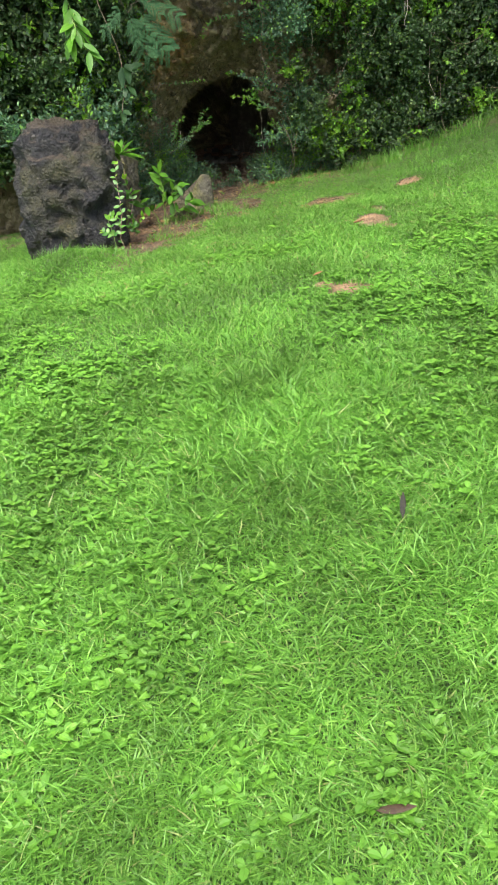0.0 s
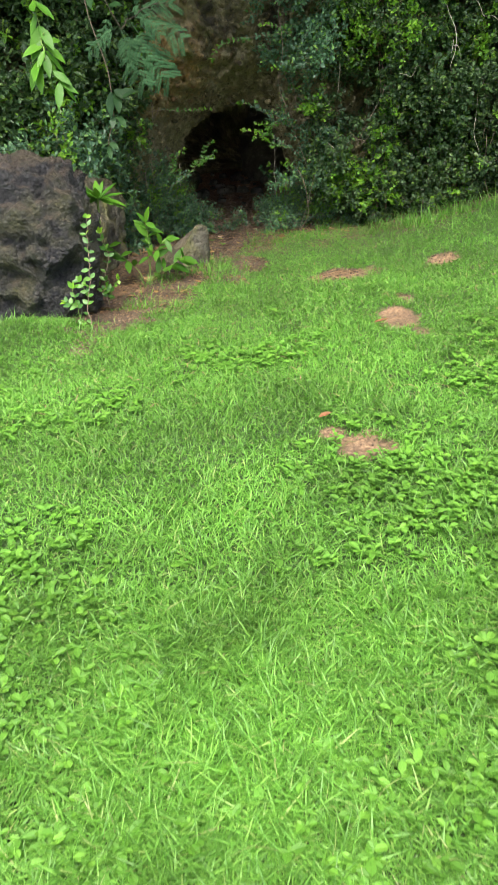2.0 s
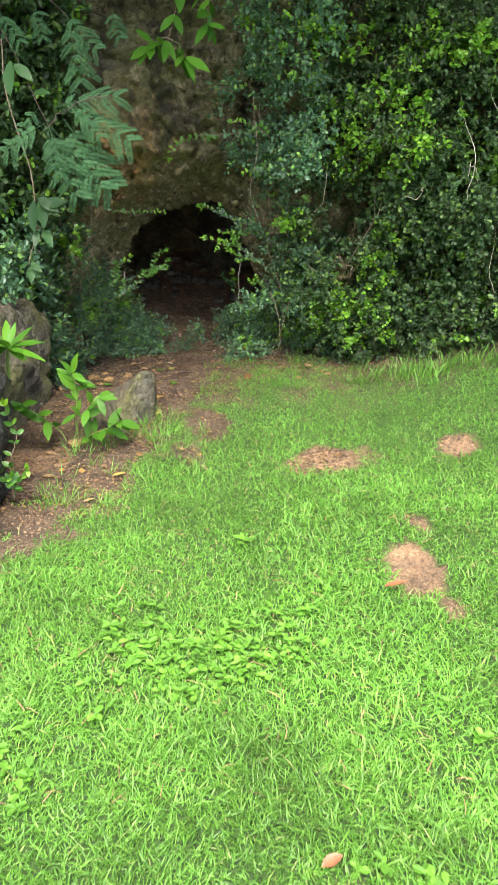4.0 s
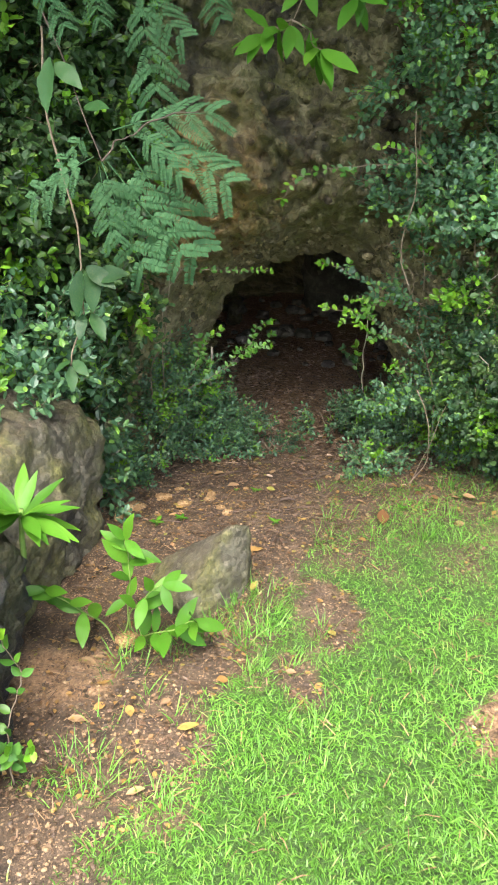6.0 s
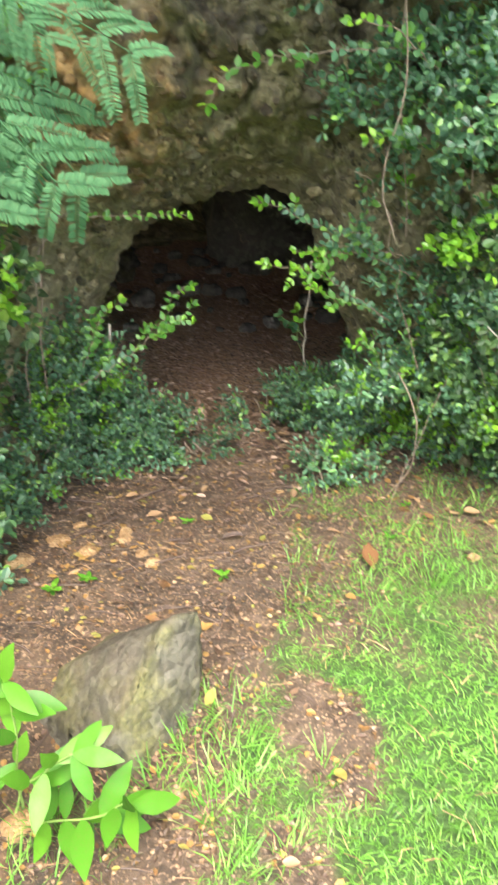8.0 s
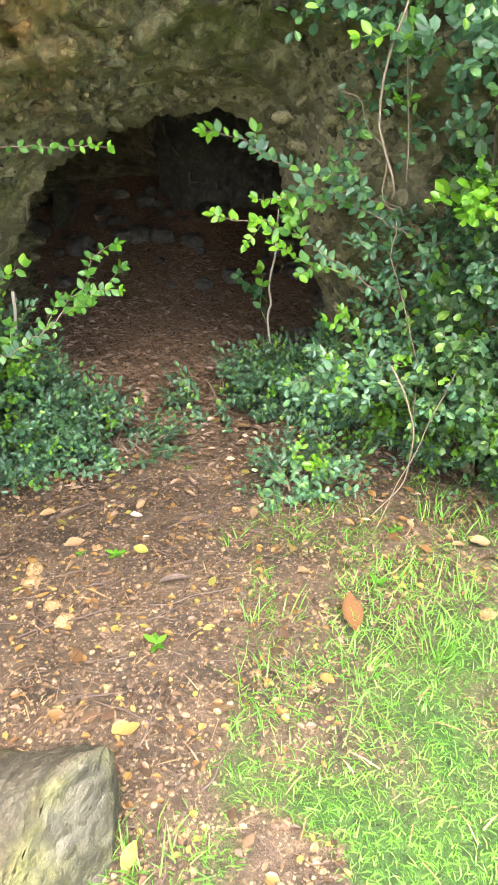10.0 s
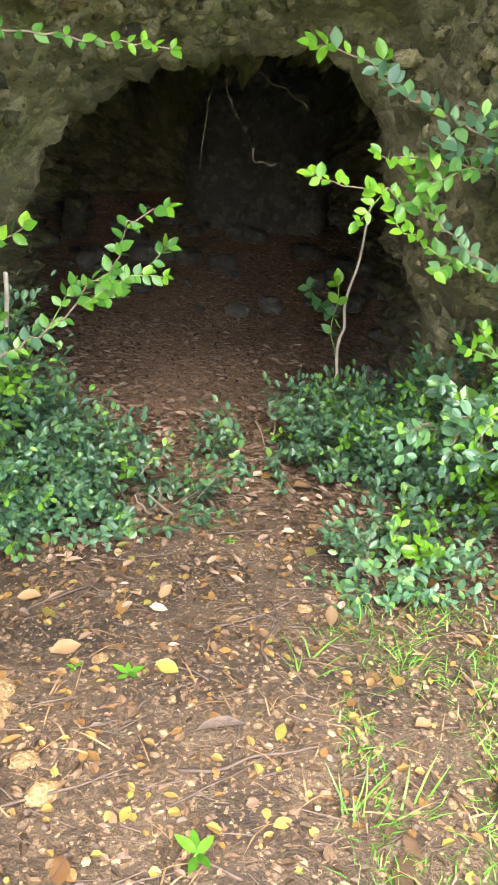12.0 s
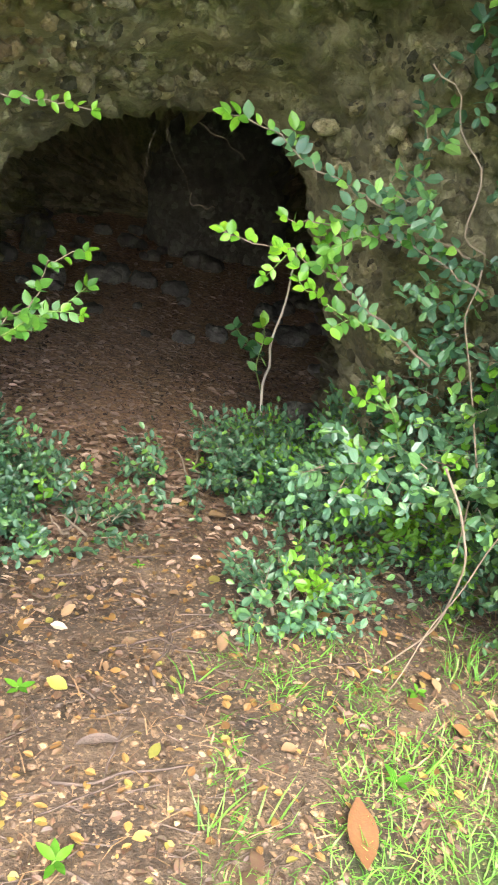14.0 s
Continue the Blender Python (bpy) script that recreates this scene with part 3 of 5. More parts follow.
def face_points(count, line, z0, z1, depth, seed, swell=0.0):
    """Roots and aims over an upright leafy face that follows a line in plan."""
    r = np.random.default_rng(seed)
    line = np.array(line, float)
    run = np.concatenate([[0], np.cumsum(np.linalg.norm(np.diff(line, axis=0), axis=1))])
    s = r.uniform(0, run[-1], count)
    x, y = np.interp(s, run, line[:, 0]), np.interp(s, run, line[:, 1])
    slope = np.stack([np.gradient(line[:, 0], run), np.gradient(line[:, 1], run)], -1)
    nx, ny = np.interp(s, run, slope[:, 1]), -np.interp(s, run, slope[:, 0])
    g = ground_z(x, y)
    lo = np.maximum(z0, g + 0.03) if z0 < 1.1 else z0
    z = lo + (z1 - lo) * r.uniform(0, 1, count)
    lump = 0.16 * soft_noise(s, z, 2.3, seed) + 0.10 * soft_noise(s, z, 5.5, seed + 1)
    push = lump + swell * np.clip((z - lo) / 1.3, 0, 1) - depth * r.uniform(0, 1, count) ** 1.5
    # gaps between the lumps
    keep = soft_noise(s + 9, z, 6.5, seed + 2) + r.uniform(-0.6, 0.6, count) > -0.7
    roots = np.stack([x + nx * push, y + ny * push, z], -1)[keep]
    aims = np.stack([nx, ny, 0 * nx], -1)[keep] + r.normal(0, 0.55, (keep.sum(), 3)) + np.array([0, 0, 0.12])
    return roots, aims


def thinned(roots, aims, level, scale, seed):
    """Leave gaps between clumps, through which the rock shows."""
    keep = soft_noise(roots[:, 0] + 0.6 * roots[:, 1], roots[:, 2], scale, seed) + 0.5 * soft_noise(roots[:, 0], roots[:, 2], scale * 2.6, seed + 1) > level
    return roots[keep], aims[keep]


def stem_set(line, count, z1, seed, radius=0.009):
    r = np.random.default_rng(seed)
    line = np.array(line, float)
    out = []
    for k in range(count):
        t = r.uniform(0, len(line) - 1.01)
        a = line[int(t)] * (1 - t % 1) + line[int(t) + 1] * (t % 1)
        x, y = a[0] + r.normal(0, 0.05), a[1] + 0.18 + r.uniform(0, 0.2)
        out.append((bend((x, y, ground_z(x, y) - 0.03), (x + r.normal(0, 0.25), y + r.normal(0, 0.1) - 0.1, z1 * r.uniform(0.75, 1.0)), 0, 0.04, 9, seed + k), [radius * r.uniform(0.5, 1.1), 0.002], 6))
    return out


HEDGE = [(0.42, 8.4), (0.68, 8.27), (1.0, 8.15), (1.35, 7.98), (1.8, 7.84), (2.3, 7.8), (2.9, 7.8)]
ro, ai = face_points(10500, HEDGE, 0.9, 3.45, 0.5, 11, 0.12)
far = ro[:, 0] > 0.95
near_ro, near_ai = thinned(ro[~far], ai[~far], 0.0, 3.5, 60)
ro, ai = np.concatenate([ro[far], near_ro]), np.concatenate([ai[far], near_ai])
foliage("hedge", (1.3, 7.7, 1.1), "dense dark green small-leaved hedge climbing the cliff", "hedge", (hedge_leaf, young_leaf), ro, ai, 4, 0.027, 0.04, 21, stem_set(HEDGE, 16, 3.2, 31), fresh=0.16, wide=0.72)
r = np.random.default_rng(34)
wisps = thing("dead_vine", (1.2, 7.6, 1.2), "tangle of thin dry vine stems over the hedge", "vine")
for k in range(34):
    t = r.uniform(0, 5.9)
    a = np.array(HEDGE[int(t)]) * (1 - t % 1) + np.array(HEDGE[int(t) + 1]) * (t % 1)
    z = r.uniform(1.2, 3.0)
    e = (a[0] + r.normal(0, 0.25), a[1] + r.normal(0, 0.1) - 0.15, z - r.uniform(-0.3, 0.7))
    part("stem", mesh_of("stem", *tube(bend((a[0], a[1] - 0.1, z), e, r.normal(0, 0.08), 0.03, 7, 400 + k), [0.003, 0.0015], 5), pale_wood if k % 3 == 0 else bark, True), wisps)
LEFT = [(-3.1, 7.5), (-2.4, 7.55), (-1.8, 7.85), (-1.35, 8.1), (-1.05, 8.3)]
ro, ai = face_points(4600, LEFT, 1.25, 3.4, 0.45, 12, 0.1)
foliage("hedge", (-2.0, 7.9, 0.8), "dark green creeper and shrubs over the cliff foot", "hedge", (hedge_leaf, young_leaf), ro, ai, 4, 0.034, 0.062, 22, stem_set(LEFT, 8, 3.0, 32), fresh=0.13)
# shrubs above the view, added to overhang and shade the upper rock
HIGH = [(-6, 7.9), (-3, 7.7), (-1.3, 8.25), (0.0, 8.45), (0.8, 8.15), (2.5, 7.75), (6, 7.9)]
ro, ai = face_points(3600, HIGH, 3.35, 4.8, 0.6, 13, 0.35)
foliage("hedge", (0.0, 8.6, 4.6), "unseen green shrubs overhanging the cliff top, added for shade", "hedge", (hedge_leaf, young_leaf), ro, ai, 4, 0.04, 0.07, 23)
for k, line in enumerate(([(2.9, 7.8), (4.5, 7.95), (8, 8.3)], [(-8, 8.0), (-5, 7.6), (-3.1, 7.5)])):
    ro, ai = face_points(1800, line, 0.3, 3.4, 0.5, 14 + k, 0.1)
    foliage("hedge", (*line[1], 0.9), "dark green hedge along the cliff foot", "hedge", (hedge_leaf, young_leaf), ro, ai, 4, 0.045, 0.085, 24 + k)


def mound(count, lumps, seed):
    """Roots and aims over low rounded lumps: x, y, half width, half depth, height."""
    r = np.random.default_rng(seed)
    roots, aims = [], []
    area = sum(l[2] * l[3] + l[4] * l[2] for l in lumps)
    for cx, cy, rx, ry, h in lumps:
        n1 = int(count * (rx * ry + h * rx) / area)
        d = unit(r.normal(size=(n1, 3)))
        d[:, 2] = np.abs(d[:, 2])
        q = r.uniform(0.45, 1.0, n1) ** 0.5 * (1 + 0.25 * soft_noise(d[:, 0] * 2 + cx * 5, d[:, 2] * 2 + d[:, 1] + cy * 3, 2, seed))
        p = np.stack([cx + d[:, 0] * rx * q, cy + d[:, 1] * ry * q, d[:, 2] * h * q], -1)
        p[:, 2] += ground_z(p[:, 0], p[:, 1]) + 0.01
        roots.append(p), aims.append(d + r.normal(0, 0.45, (n1, 3)) + np.array([0, 0, 0.35]))
    return np.concatenate(roots), np.concatenate(aims)


def low_stems(lumps, seed):
    r = np.random.default_rng(seed)
    out = []
    for cx, cy, rx, ry, h in lumps:
        for k in range(3):
            z = float(ground_z(cx, cy))
            out.append((bend((cx + r.normal(0, rx * 0.2), cy + ry * 0.3, z - 0.02), (cx + r.normal(0, rx * 0.5), cy + r.normal(0, ry * 0.4), z + h * 0.85), 0, 0.02, 6, seed + k), [0.006, 0.002], 5))
    return out


SHRUB_L = [(-1.1, 8.62, 0.22, 0.2, 0.7), (-0.86, 8.84, 0.18, 0.16, 0.58), (-1.38, 8.45, 0.25, 0.2, 0.62), (-0.5, 8.92, 0.16, 0.1, 0.14), (-0.36, 8.86, 0.13, 0.09, 0.11), (-0.7, 8.9, 0.15, 0.12, 0.25)]
ro, ai = thinned(*mound(2900, SHRUB_L, 41), -0.5, 8, 141)
shrub_l = foliage("shrub", (-0.9, 8.55, 0.88), "low glossy dark green shrub spilling over the path edge", "shrub", (shrub_leaf, young_leaf), ro, ai, 5, 0.025, 0.032, 42, low_stems(SHRUB_L, 43))
SHRUB_R = [(0.0, 9.18, 0.18, 0.09, 0.17), (0.22, 9.14, 0.2, 0.12, 0.24), (0.58, 8.98, 0.24, 0.18, 0.62), (0.85, 8.7, 0.25, 0.24, 0.85), (0.42, 9.06, 0.18, 0.13, 0.3)]
ro, ai = thinned(*mound(3100, SHRUB_R, 44), -0.5, 8, 142)
shrub_r = foliage("shrub", (0.4, 8.8, 1.02), "glossy dark green shrub growing across the cave mouth", "shrub", (shrub_leaf, young_leaf), ro, ai, 5, 0.025, 0.032, 45, low_stems(SHRUB_R, 46))
SHRUB_S = [(0.2, 8.58, 0.12, 0.08, 0.1)]
ro, ai = mound(75, SHRUB_S, 47)
foliage("shrub", (0.2, 8.5, 1.0), "small bright green shrublet in the brown litter", "shrub", (shrub_leaf, young_leaf), ro, ai, 5, 0.024, 0.033, 48, low_stems(SHRUB_S, 49))
CLIMB = [(0.2, 8.6), (0.38, 8.42), (0.6, 8.2)]
ro, ai = thinned(*face_points(1300, CLIMB, 1.4, 2.85, 0.3, 50), -0.05, 5.5, 58)
climber = foliage("climber", (0.3, 8.4, 1.2), "glossy round-leaved creeper climbing the rock beside the cave", "creeper", (shrub_leaf, young_leaf), ro, ai, 4, 0.024, 0.036, 51, fresh=0.03, stems=[(bend((0.22, 8.22, 2.0), (0.12, 8.12, 2.75), 0, 0.03, 10, 4), [0.003, 0.002], 6)])


OVER = [(-1.6, 7.6, 0.42, 0.42, 1.05), (-2.0, 7.3, 0.35, 0.4, 1.05), (-1.35, 7.95, 0.3, 0.25, 1.1)]
ro, ai = mound(1500, OVER, 52)
keep = (ro[:, 2] > 1.42) | (ro[:, 1] > 7.9)
ro, ai = ro[keep], ai[keep]
foliage("creeper", (-1.6, 7.75, 0.8), "light green creeper spilling over the mossy rock", "creeper", (shrub_leaf, young_leaf), ro, ai, 4, 0.03, 0.055, 53)


CLIMB2 = [(-0.05, 8.42), (0.25, 8.2), (0.55, 7.98)]
ro, ai = thinned(*face_points(900, CLIMB2, 2.3, 3.45, 0.22, 54), 0.0, 5, 59)
foliage("climber", (0.2, 8.4, 2.9), "dark green creeper hanging over the rock above the cave", "creeper", (shrub_leaf, young_leaf), ro, ai, 4, 0.026, 0.038, 55, wide=0.7)
CLIMB3 = [(-1.45, 8.0), (-1.15, 8.15), (-0.92, 8.3)]
ro, ai = face_points(420, CLIMB3, 1.55, 3.4, 0.2, 56)
foliage("climber", (-1.15, 8.3, 2.0), "dark green creeper on the rock beside the cave", "creeper", (hedge_leaf, young_leaf), ro, ai, 4, 0.03, 0.05, 57, wide=0.7)


def big_leaf(name, mat, folds=7, arch=0.25, fold=0.22):
    """A pointed leaf of length 1 along y, with a folded midrib, a bow and a wavy rim."""
    rows_ = []
    for k in range(folds + 1):
        s = k / folds
        wdt = 0.5 * math.sin(math.pi * min(1, s * 0.97 + 0.015)) ** 0.85 * (1 - 0.25 * s)
        z = -arch * s * s + 0.02 * math.sin(k * 2.1)
        rows_ += [(-wdt, s, z + fold * wdt + 0.02 * math.sin(k * 1.7)), (0, s, z), (wdt, s, z + fold * wdt + 0.02 * math.cos(k * 1.9))]
    f = []
    for k in range(folds):
        for c in (0, 1):
            a = k * 3 + c
            f.append((a, a + 1, a + 4, a + 3))
    return mesh_of(name, np.array(rows_), np.array(f), mat, True)


def aim(at, along, up, length, width):
    y = unit(along)
    x = unit(np.cross(y, up))
    z = np.cross(x, y)
    m = Matrix.Identity(4)
    for c, (v, s) in enumerate(((x, width), (y, length), (z, width))):
        for q in range(3):
            m[q][c] = v[q] * s
    m.translation = at
    return m


shoot_leaf = big_leaf("leaf", young_leaf, 4, 0.15, 0.3)
old_shoot_leaf = big_leaf("leaf", shrub_leaf, 4, 0.2, 0.3)
sapling_leaf = big_leaf("leaf", broad_leaf_green, 8, 0.28, 0.2)
dark_broad = big_leaf("leaf", broad_dark, 8, 0.3, 0.2)


def shoot(parent, root, tip, pairs, size, mesh, seed, sag=0.0, wide=0.72, stem_mat=None, radius=0.0025, begin=0.25):
    """A leafy shoot under a shrub: a stem with pairs of leaves, each an object."""
    r = np.random.default_rng(seed)
    pts = bend(root, tip, sag, 0.012, 10, seed)
    v, f = tube(pts, [radius, radius * 0.5], 6)
    st = part("shoot", mesh_of("shoot", v, f, stem_mat or green_stem, True), parent, "bright green young shoot" if mesh is shoot_leaf else "")
    d = unit(np.asarray(tip, float) - np.asarray(root, float))
    for k in range(pairs + 1):
        s = begin + (1 - begin) * k / pairs
        p = np.array([np.interp(s, np.linspace(0, 1, len(pts)), pts[:, c]) for c in range(3)])
        side = unit(np.cross(d, (0, 0.2, 1)) + r.normal(0, 0.3, 3))
        for sign in ((-1, 1) if k < pairs else (-0.6, 0, 0.6)):
            al = d * (0.6 if sign else 1) + side * sign + np.array([0, -0.1, 0.2 if mesh is shoot_leaf else -0.25]) + r.normal(0, 0.42, 3)
            ln = size * r.uniform(0.8, 1.25)
            use = old_shoot_leaf if mesh is shoot_leaf and s < 0.62 and stem_mat is None and r.uniform() < 0.8 else mesh
            part("leaf", use, st, basis=aim(p, al, np.array([0, -0.75, 0.75]) + r.normal(0, 0.25, 3), ln, ln * wide))
    return st



round_young = big_leaf("leaf", young_leaf, 4, 0.12, 0.35)
round_green = big_leaf("leaf", fresh_leaf, 4, 0.18, 0.3)
round_old = big_leaf("leaf", shrub_leaf, 4, 0.2, 0.3)


def leafy_branch(parent, nodes, size, seed, gap=0.016, bright=0.12, mid=0.3, twigs=3, bare=0.0):
    """A crooked woody branch from its tip inwards, with short side twigs; leaves are young at the tip and older further in."""
    r = np.random.default_rng(seed)
    nodes = np.array(nodes, float)
    run = np.concatenate([[0], np.cumsum(np.linalg.norm(np.diff(nodes, axis=0), axis=1))])
    s = np.linspace(0, run[-1], max(8, int(run[-1] / 0.02)))
    pts = np.stack([np.interp(s, run, nodes[:, c]) for c in range(3)], -1)
    pts[1:-1] += r.normal(0, 0.004, (len(pts) - 2, 3))
    br = part("branch", mesh_of("branch", *tube(pts, [0.0012, 0.003], 6), green_stem if run[-1] < 0.3 else bark, True), parent)

    def put(p, d, at_run):
        tone = at_run + r.normal(0, 0.03)
        use = round_young if tone < bright else (round_green if tone < mid else round_old)
        al = d + r.normal(0, 0.3, 3) + np.array([0, -0.15, 0.25])
        ln = 0.78 * size * r.uniform(0.75, 1.2)
        part("leaf", use, br, basis=aim(p, al, np.array([0, -0.8, 0.75]) + r.normal(0, 0.35, 3), ln, ln * r.uniform(0.62, 0.8)))

    def dress(line, start):
        total = float(np.sum(np.linalg.norm(np.diff(line, axis=0), axis=1)))
        n_ = max(2, int(total / gap))
        for k in range(n_ + 1):
            q = k / n_
            if start + q * total > run[-1] - bare:
                continue
            f = q * (len(line) - 1)
            i0 = min(int(f), len(line) - 2)
            p = line[i0] * (1 - (f - i0)) + line[i0 + 1] * (f - i0)
            d = unit(line[i0] - line[i0 + 1])
            side = unit(np.cross(d, (0, -0.8, 0.6)))
            for sign in ((0.0, -0.7, 0.7) if k == 0 else (-1, 1)):
                if k and r.uniform() < 0.15:
                    continue
                put(p, d * (0.55 if sign else 1) + side * sign, start + q * total)

    dress(pts, 0.0)
    for k in range(twigs):
        i0 = int(r.uniform(0.25, 0.85) * (len(pts) - 1))
        d = unit(pts[i0 - 1] - pts[i0])
        side = unit(np.cross(d, (0, -0.8, 0.6))) * (1 if k % 2 else -1)
        ln = r.uniform(0.05, 0.11)
        tip = pts[i0] + unit(d * 0.9 + side * 0.8 + r.normal(0, 0.2, 3)) * ln
        line = np.linspace(tip, pts[i0], 6)
        part("twig", mesh_of("twig", *tube(line, [0.0008, 0.0016], 5), green_stem, True), br)
        dress(line[:-1], s[i0] * 0.55)


# branches across the mouth, each from its tip back into its shrub
leafy_branch(shrub_r, [(-0.19, 8.65, 2.05), (-0.11, 8.65, 2.045), (-0.067, 8.65, 2.02), (0.056, 8.65, 1.98), (0.16, 8.64, 1.95), (0.34, 8.58, 1.9)], 0.042, 61, 0.02, 0.1, 0.12, 4)
leafy_branch(shrub_r, [(-0.155, 8.65, 1.835), (-0.09, 8.65, 1.83), (-0.016, 8.65, 1.825), (0.08, 8.65, 1.8), (0.197, 8.65, 1.734), (0.34, 8.6, 1.66)], 0.036, 62, 0.018, 0.17, 0.3, 4)
leafy_branch(shrub_r, [(-0.037, 8.64, 1.89), (0.06, 8.64, 1.89), (0.214, 8.63, 1.9), (0.38, 8.55, 1.84)], 0.036, 63, 0.018, 0.05, 0.26, 2)
leafy_branch(shrub_r, [(0.016, 8.62, 1.775), (0.07, 8.62, 1.75), (0.135, 8.62, 1.727), (0.26, 8.6, 1.7)], 0.038, 64, 0.02, 0.09, 0.2, 1)
leafy_branch(shrub_r, [(0.235, 8.6, 1.6), (0.28, 8.6, 1.56), (0.35, 8.6, 1.45)], 0.036, 73, 0.02, 0.06, 0.15, 1)
leafy_branch(shrub_l, [(-0.42, 8.65, 1.735), (-0.49, 8.65, 1.7), (-0.5, 8.65, 1.62), (-0.57, 8.65, 1.54), (-0.643, 8.64, 1.45), (-0.85, 8.6, 1.32)], 0.038, 65, 0.02, 0.03, 0.42, 4)
leafy_branch(shrub_l, [(-0.41, 8.65, 1.605), (-0.47, 8.65, 1.6), (-0.56, 8.64, 1.53)], 0.034, 75, 0.02, 0.02, 0.3, 1)
leafy_branch(shrub_l, [(-0.68, 8.65, 1.66), (-0.73, 8.65, 1.63), (-0.77, 8.65, 1.56), (-0.82, 8.64, 1.4)], 0.04, 66, 0.024, 0.06, 0.3, 2)
leafy_branch(shrub_l, [(-0.44, 8.58, 2.0), (-0.52, 8.58, 2.0), (-0.68, 8.56, 1.985), (-0.85, 8.54, 1.98), (-1.0, 8.5, 1.97)], 0.03, 67, 0.026, 0.1, 0.4, 0, 0.1)
leafy_branch(climber, [(-0.39, 8.2, 2.36), (-0.36, 8.2, 2.44), (-0.2, 8.2, 2.5), (0.05, 8.22, 2.54), (0.25, 8.3, 2.56)], 0.042, 68, 0.035, 0.1, 0.3, 1)
leafy_branch(climber, [(0.0, 8.2, 2.6), (0.12, 8.2, 2.6), (0.3, 8.3, 2.5)], 0.04, 69, 0.03, 0.08, 0.25, 2)
leafy_branch(climber, [(0.1, 8.26, 2.3), (0.2, 8.26, 2.32), (0.32, 8.32, 2.28)], 0.04, 70, 0.025, 0.05, 0.2, 2)
for k, (a, b) in enumerate((((0.34, 8.5, 1.9), (0.1, 8.42, 2.2)), ((0.45, 8.4, 1.3), (0.3, 8.42, 1.9)), ((0.3, 8.4, 2.0), (0.16, 8.3, 2.75)))):
    part("stem", mesh_of("stem", *tube(bend(a, b, 0, 0.025, 9, 640 + k), [0.0024, 0.0015], 6), bark, True), climber)

# seedling in the cave mouth, with a bare stem
seedling = thing("seedling", (0.14, 9.35, 1.0), "thin bare woody seedling in the cave mouth", "sapling")
v, f = tube(np.concatenate([bend((0.14, 9.36, 0.98), (0.135, 9.33, 1.35), 0, 0.008, 5, 3), bend((0.14, 9.32, 1.38), (0.115, 9.22, 1.76), 0, 0.008, 7, 4)]), [0.0058, 0.003], 7)
part("stem", mesh_of("stem", v, f, pale_wood, True), seedling)
shoot(seedling, (0.13, 9.33, 1.38), (0.0, 9.25, 1.5), 4, 0.035, dark_broad, 71)
shoot(seedling, (0.13, 9.33, 1.3), (0.08, 9.25, 1.52), 3, 0.04, shoot_leaf, 72)
v, f = tube(bend((-0.72, 8.98, 0.95), (-0.735, 8.78, 1.54), 0, 0.008, 6, 9), [0.006, 0.005], 7)
solo("dead_stick", mesh_of("dead_stick", v, f, pale_wood, True), "pale dry broken stick upright in the shrub", "stick")

# unseen tree on the cliff top; its crown over the cave is added shade
tree = thing("tree", (-0.6, 10.0, 4.6), "unseen broad green tree over the cliff top, added for shade", "tree")
part("trunk", mesh_of("trunk", *tube(np.concatenate([bend((-0.6, 10.0, 4.2), (-0.7, 9.6, 5.6), 0, 0.05, 6, 1), bend((-0.7, 9.5, 5.8), (-0.6, 8.6, 6.6), 0, 0.05, 5, 2)]), [0.16, 0.09], 10), bark, True), tree)
limbs = [((-0.7, 9.5, 5.7), (-2.6, 7.0, 4.7)), ((-0.65, 9.2, 6.0), (-1.0, 6.4, 4.6)), ((-0.6, 8.8, 6.4), (0.6, 6.5, 4.8)), ((-0.65, 9.3, 5.9), (2.4, 6.9, 4.7)), ((-0.7, 9.5, 5.6), (-4.2, 8.0, 5.0)), ((-0.65, 9.3, 5.8), (4.0, 7.8, 5.0))]
for k, (a, c) in enumerate(limbs):
    part("limb", mesh_of("limb", *tube(bend(a, c, -0.1, 0.08, 8, 60 + k), [0.06, 0.015], 8), bark, True), tree)
r = np.random.default_rng(77)
cl = np.stack([r.uniform(-5, 5, 1150), r.uniform(5.7, 9.4, 1150), r.uniform(4.3, 6.4, 1150)], -1)
cl = cl[(soft_noise(cl[:, 0], cl[:, 1], 1.1, 71) > -0.45) & (cl[:, 2] > 4.3 + 0.5 * np.clip(7.5 - cl[:, 1], 0, 2))]
ro = np.repeat(cl, 7, 0) + r.normal(0, 0.16, (len(cl) * 7, 3))
leaves, twigs = sprigs(ro, r.normal(0, 1, ro.shape) + (0, -0.2, -0.2), 4, 0.07, 0.19, 78)
v, f = scatter(LEAF, leaves[0], leaves[1], leaves[2], leaves[3], leaves[3] * 0.45)
tagged(part("crown", mesh_of("crown", v, f, hedge_leaf), tree), kind="stuff")

# ---- broad-leaved plants ----
sapling = thing("sapling", (-0.78, 7.05, 0.76), "leafy bright green sapling growing beside the stone slab", "sapling")
for k, (a, b, pr) in enumerate((((-0.8, 7.08, 0.74), (-0.5, 6.98, 0.98), 5), ((-0.8, 7.08, 0.78), (-1.02, 6.95, 1.05), 4), ((-0.78, 7.1, 0.78), (-0.78, 7.1, 1.2), 4), ((-0.75, 7.08, 0.85), (-0.62, 7.0, 1.1), 3))):
    shoot(sapling, a, b, pr, 0.115, sapling_leaf, 80 + k, -0.03, 0.42, green_stem, 0.004, 0.35)
rosette = thing("rosette_plant", (-1.06, 6.85, 1.3), "bright green strap-leaved plant rooted on the boulder", "plant")
r = np.random.default_rng(90)
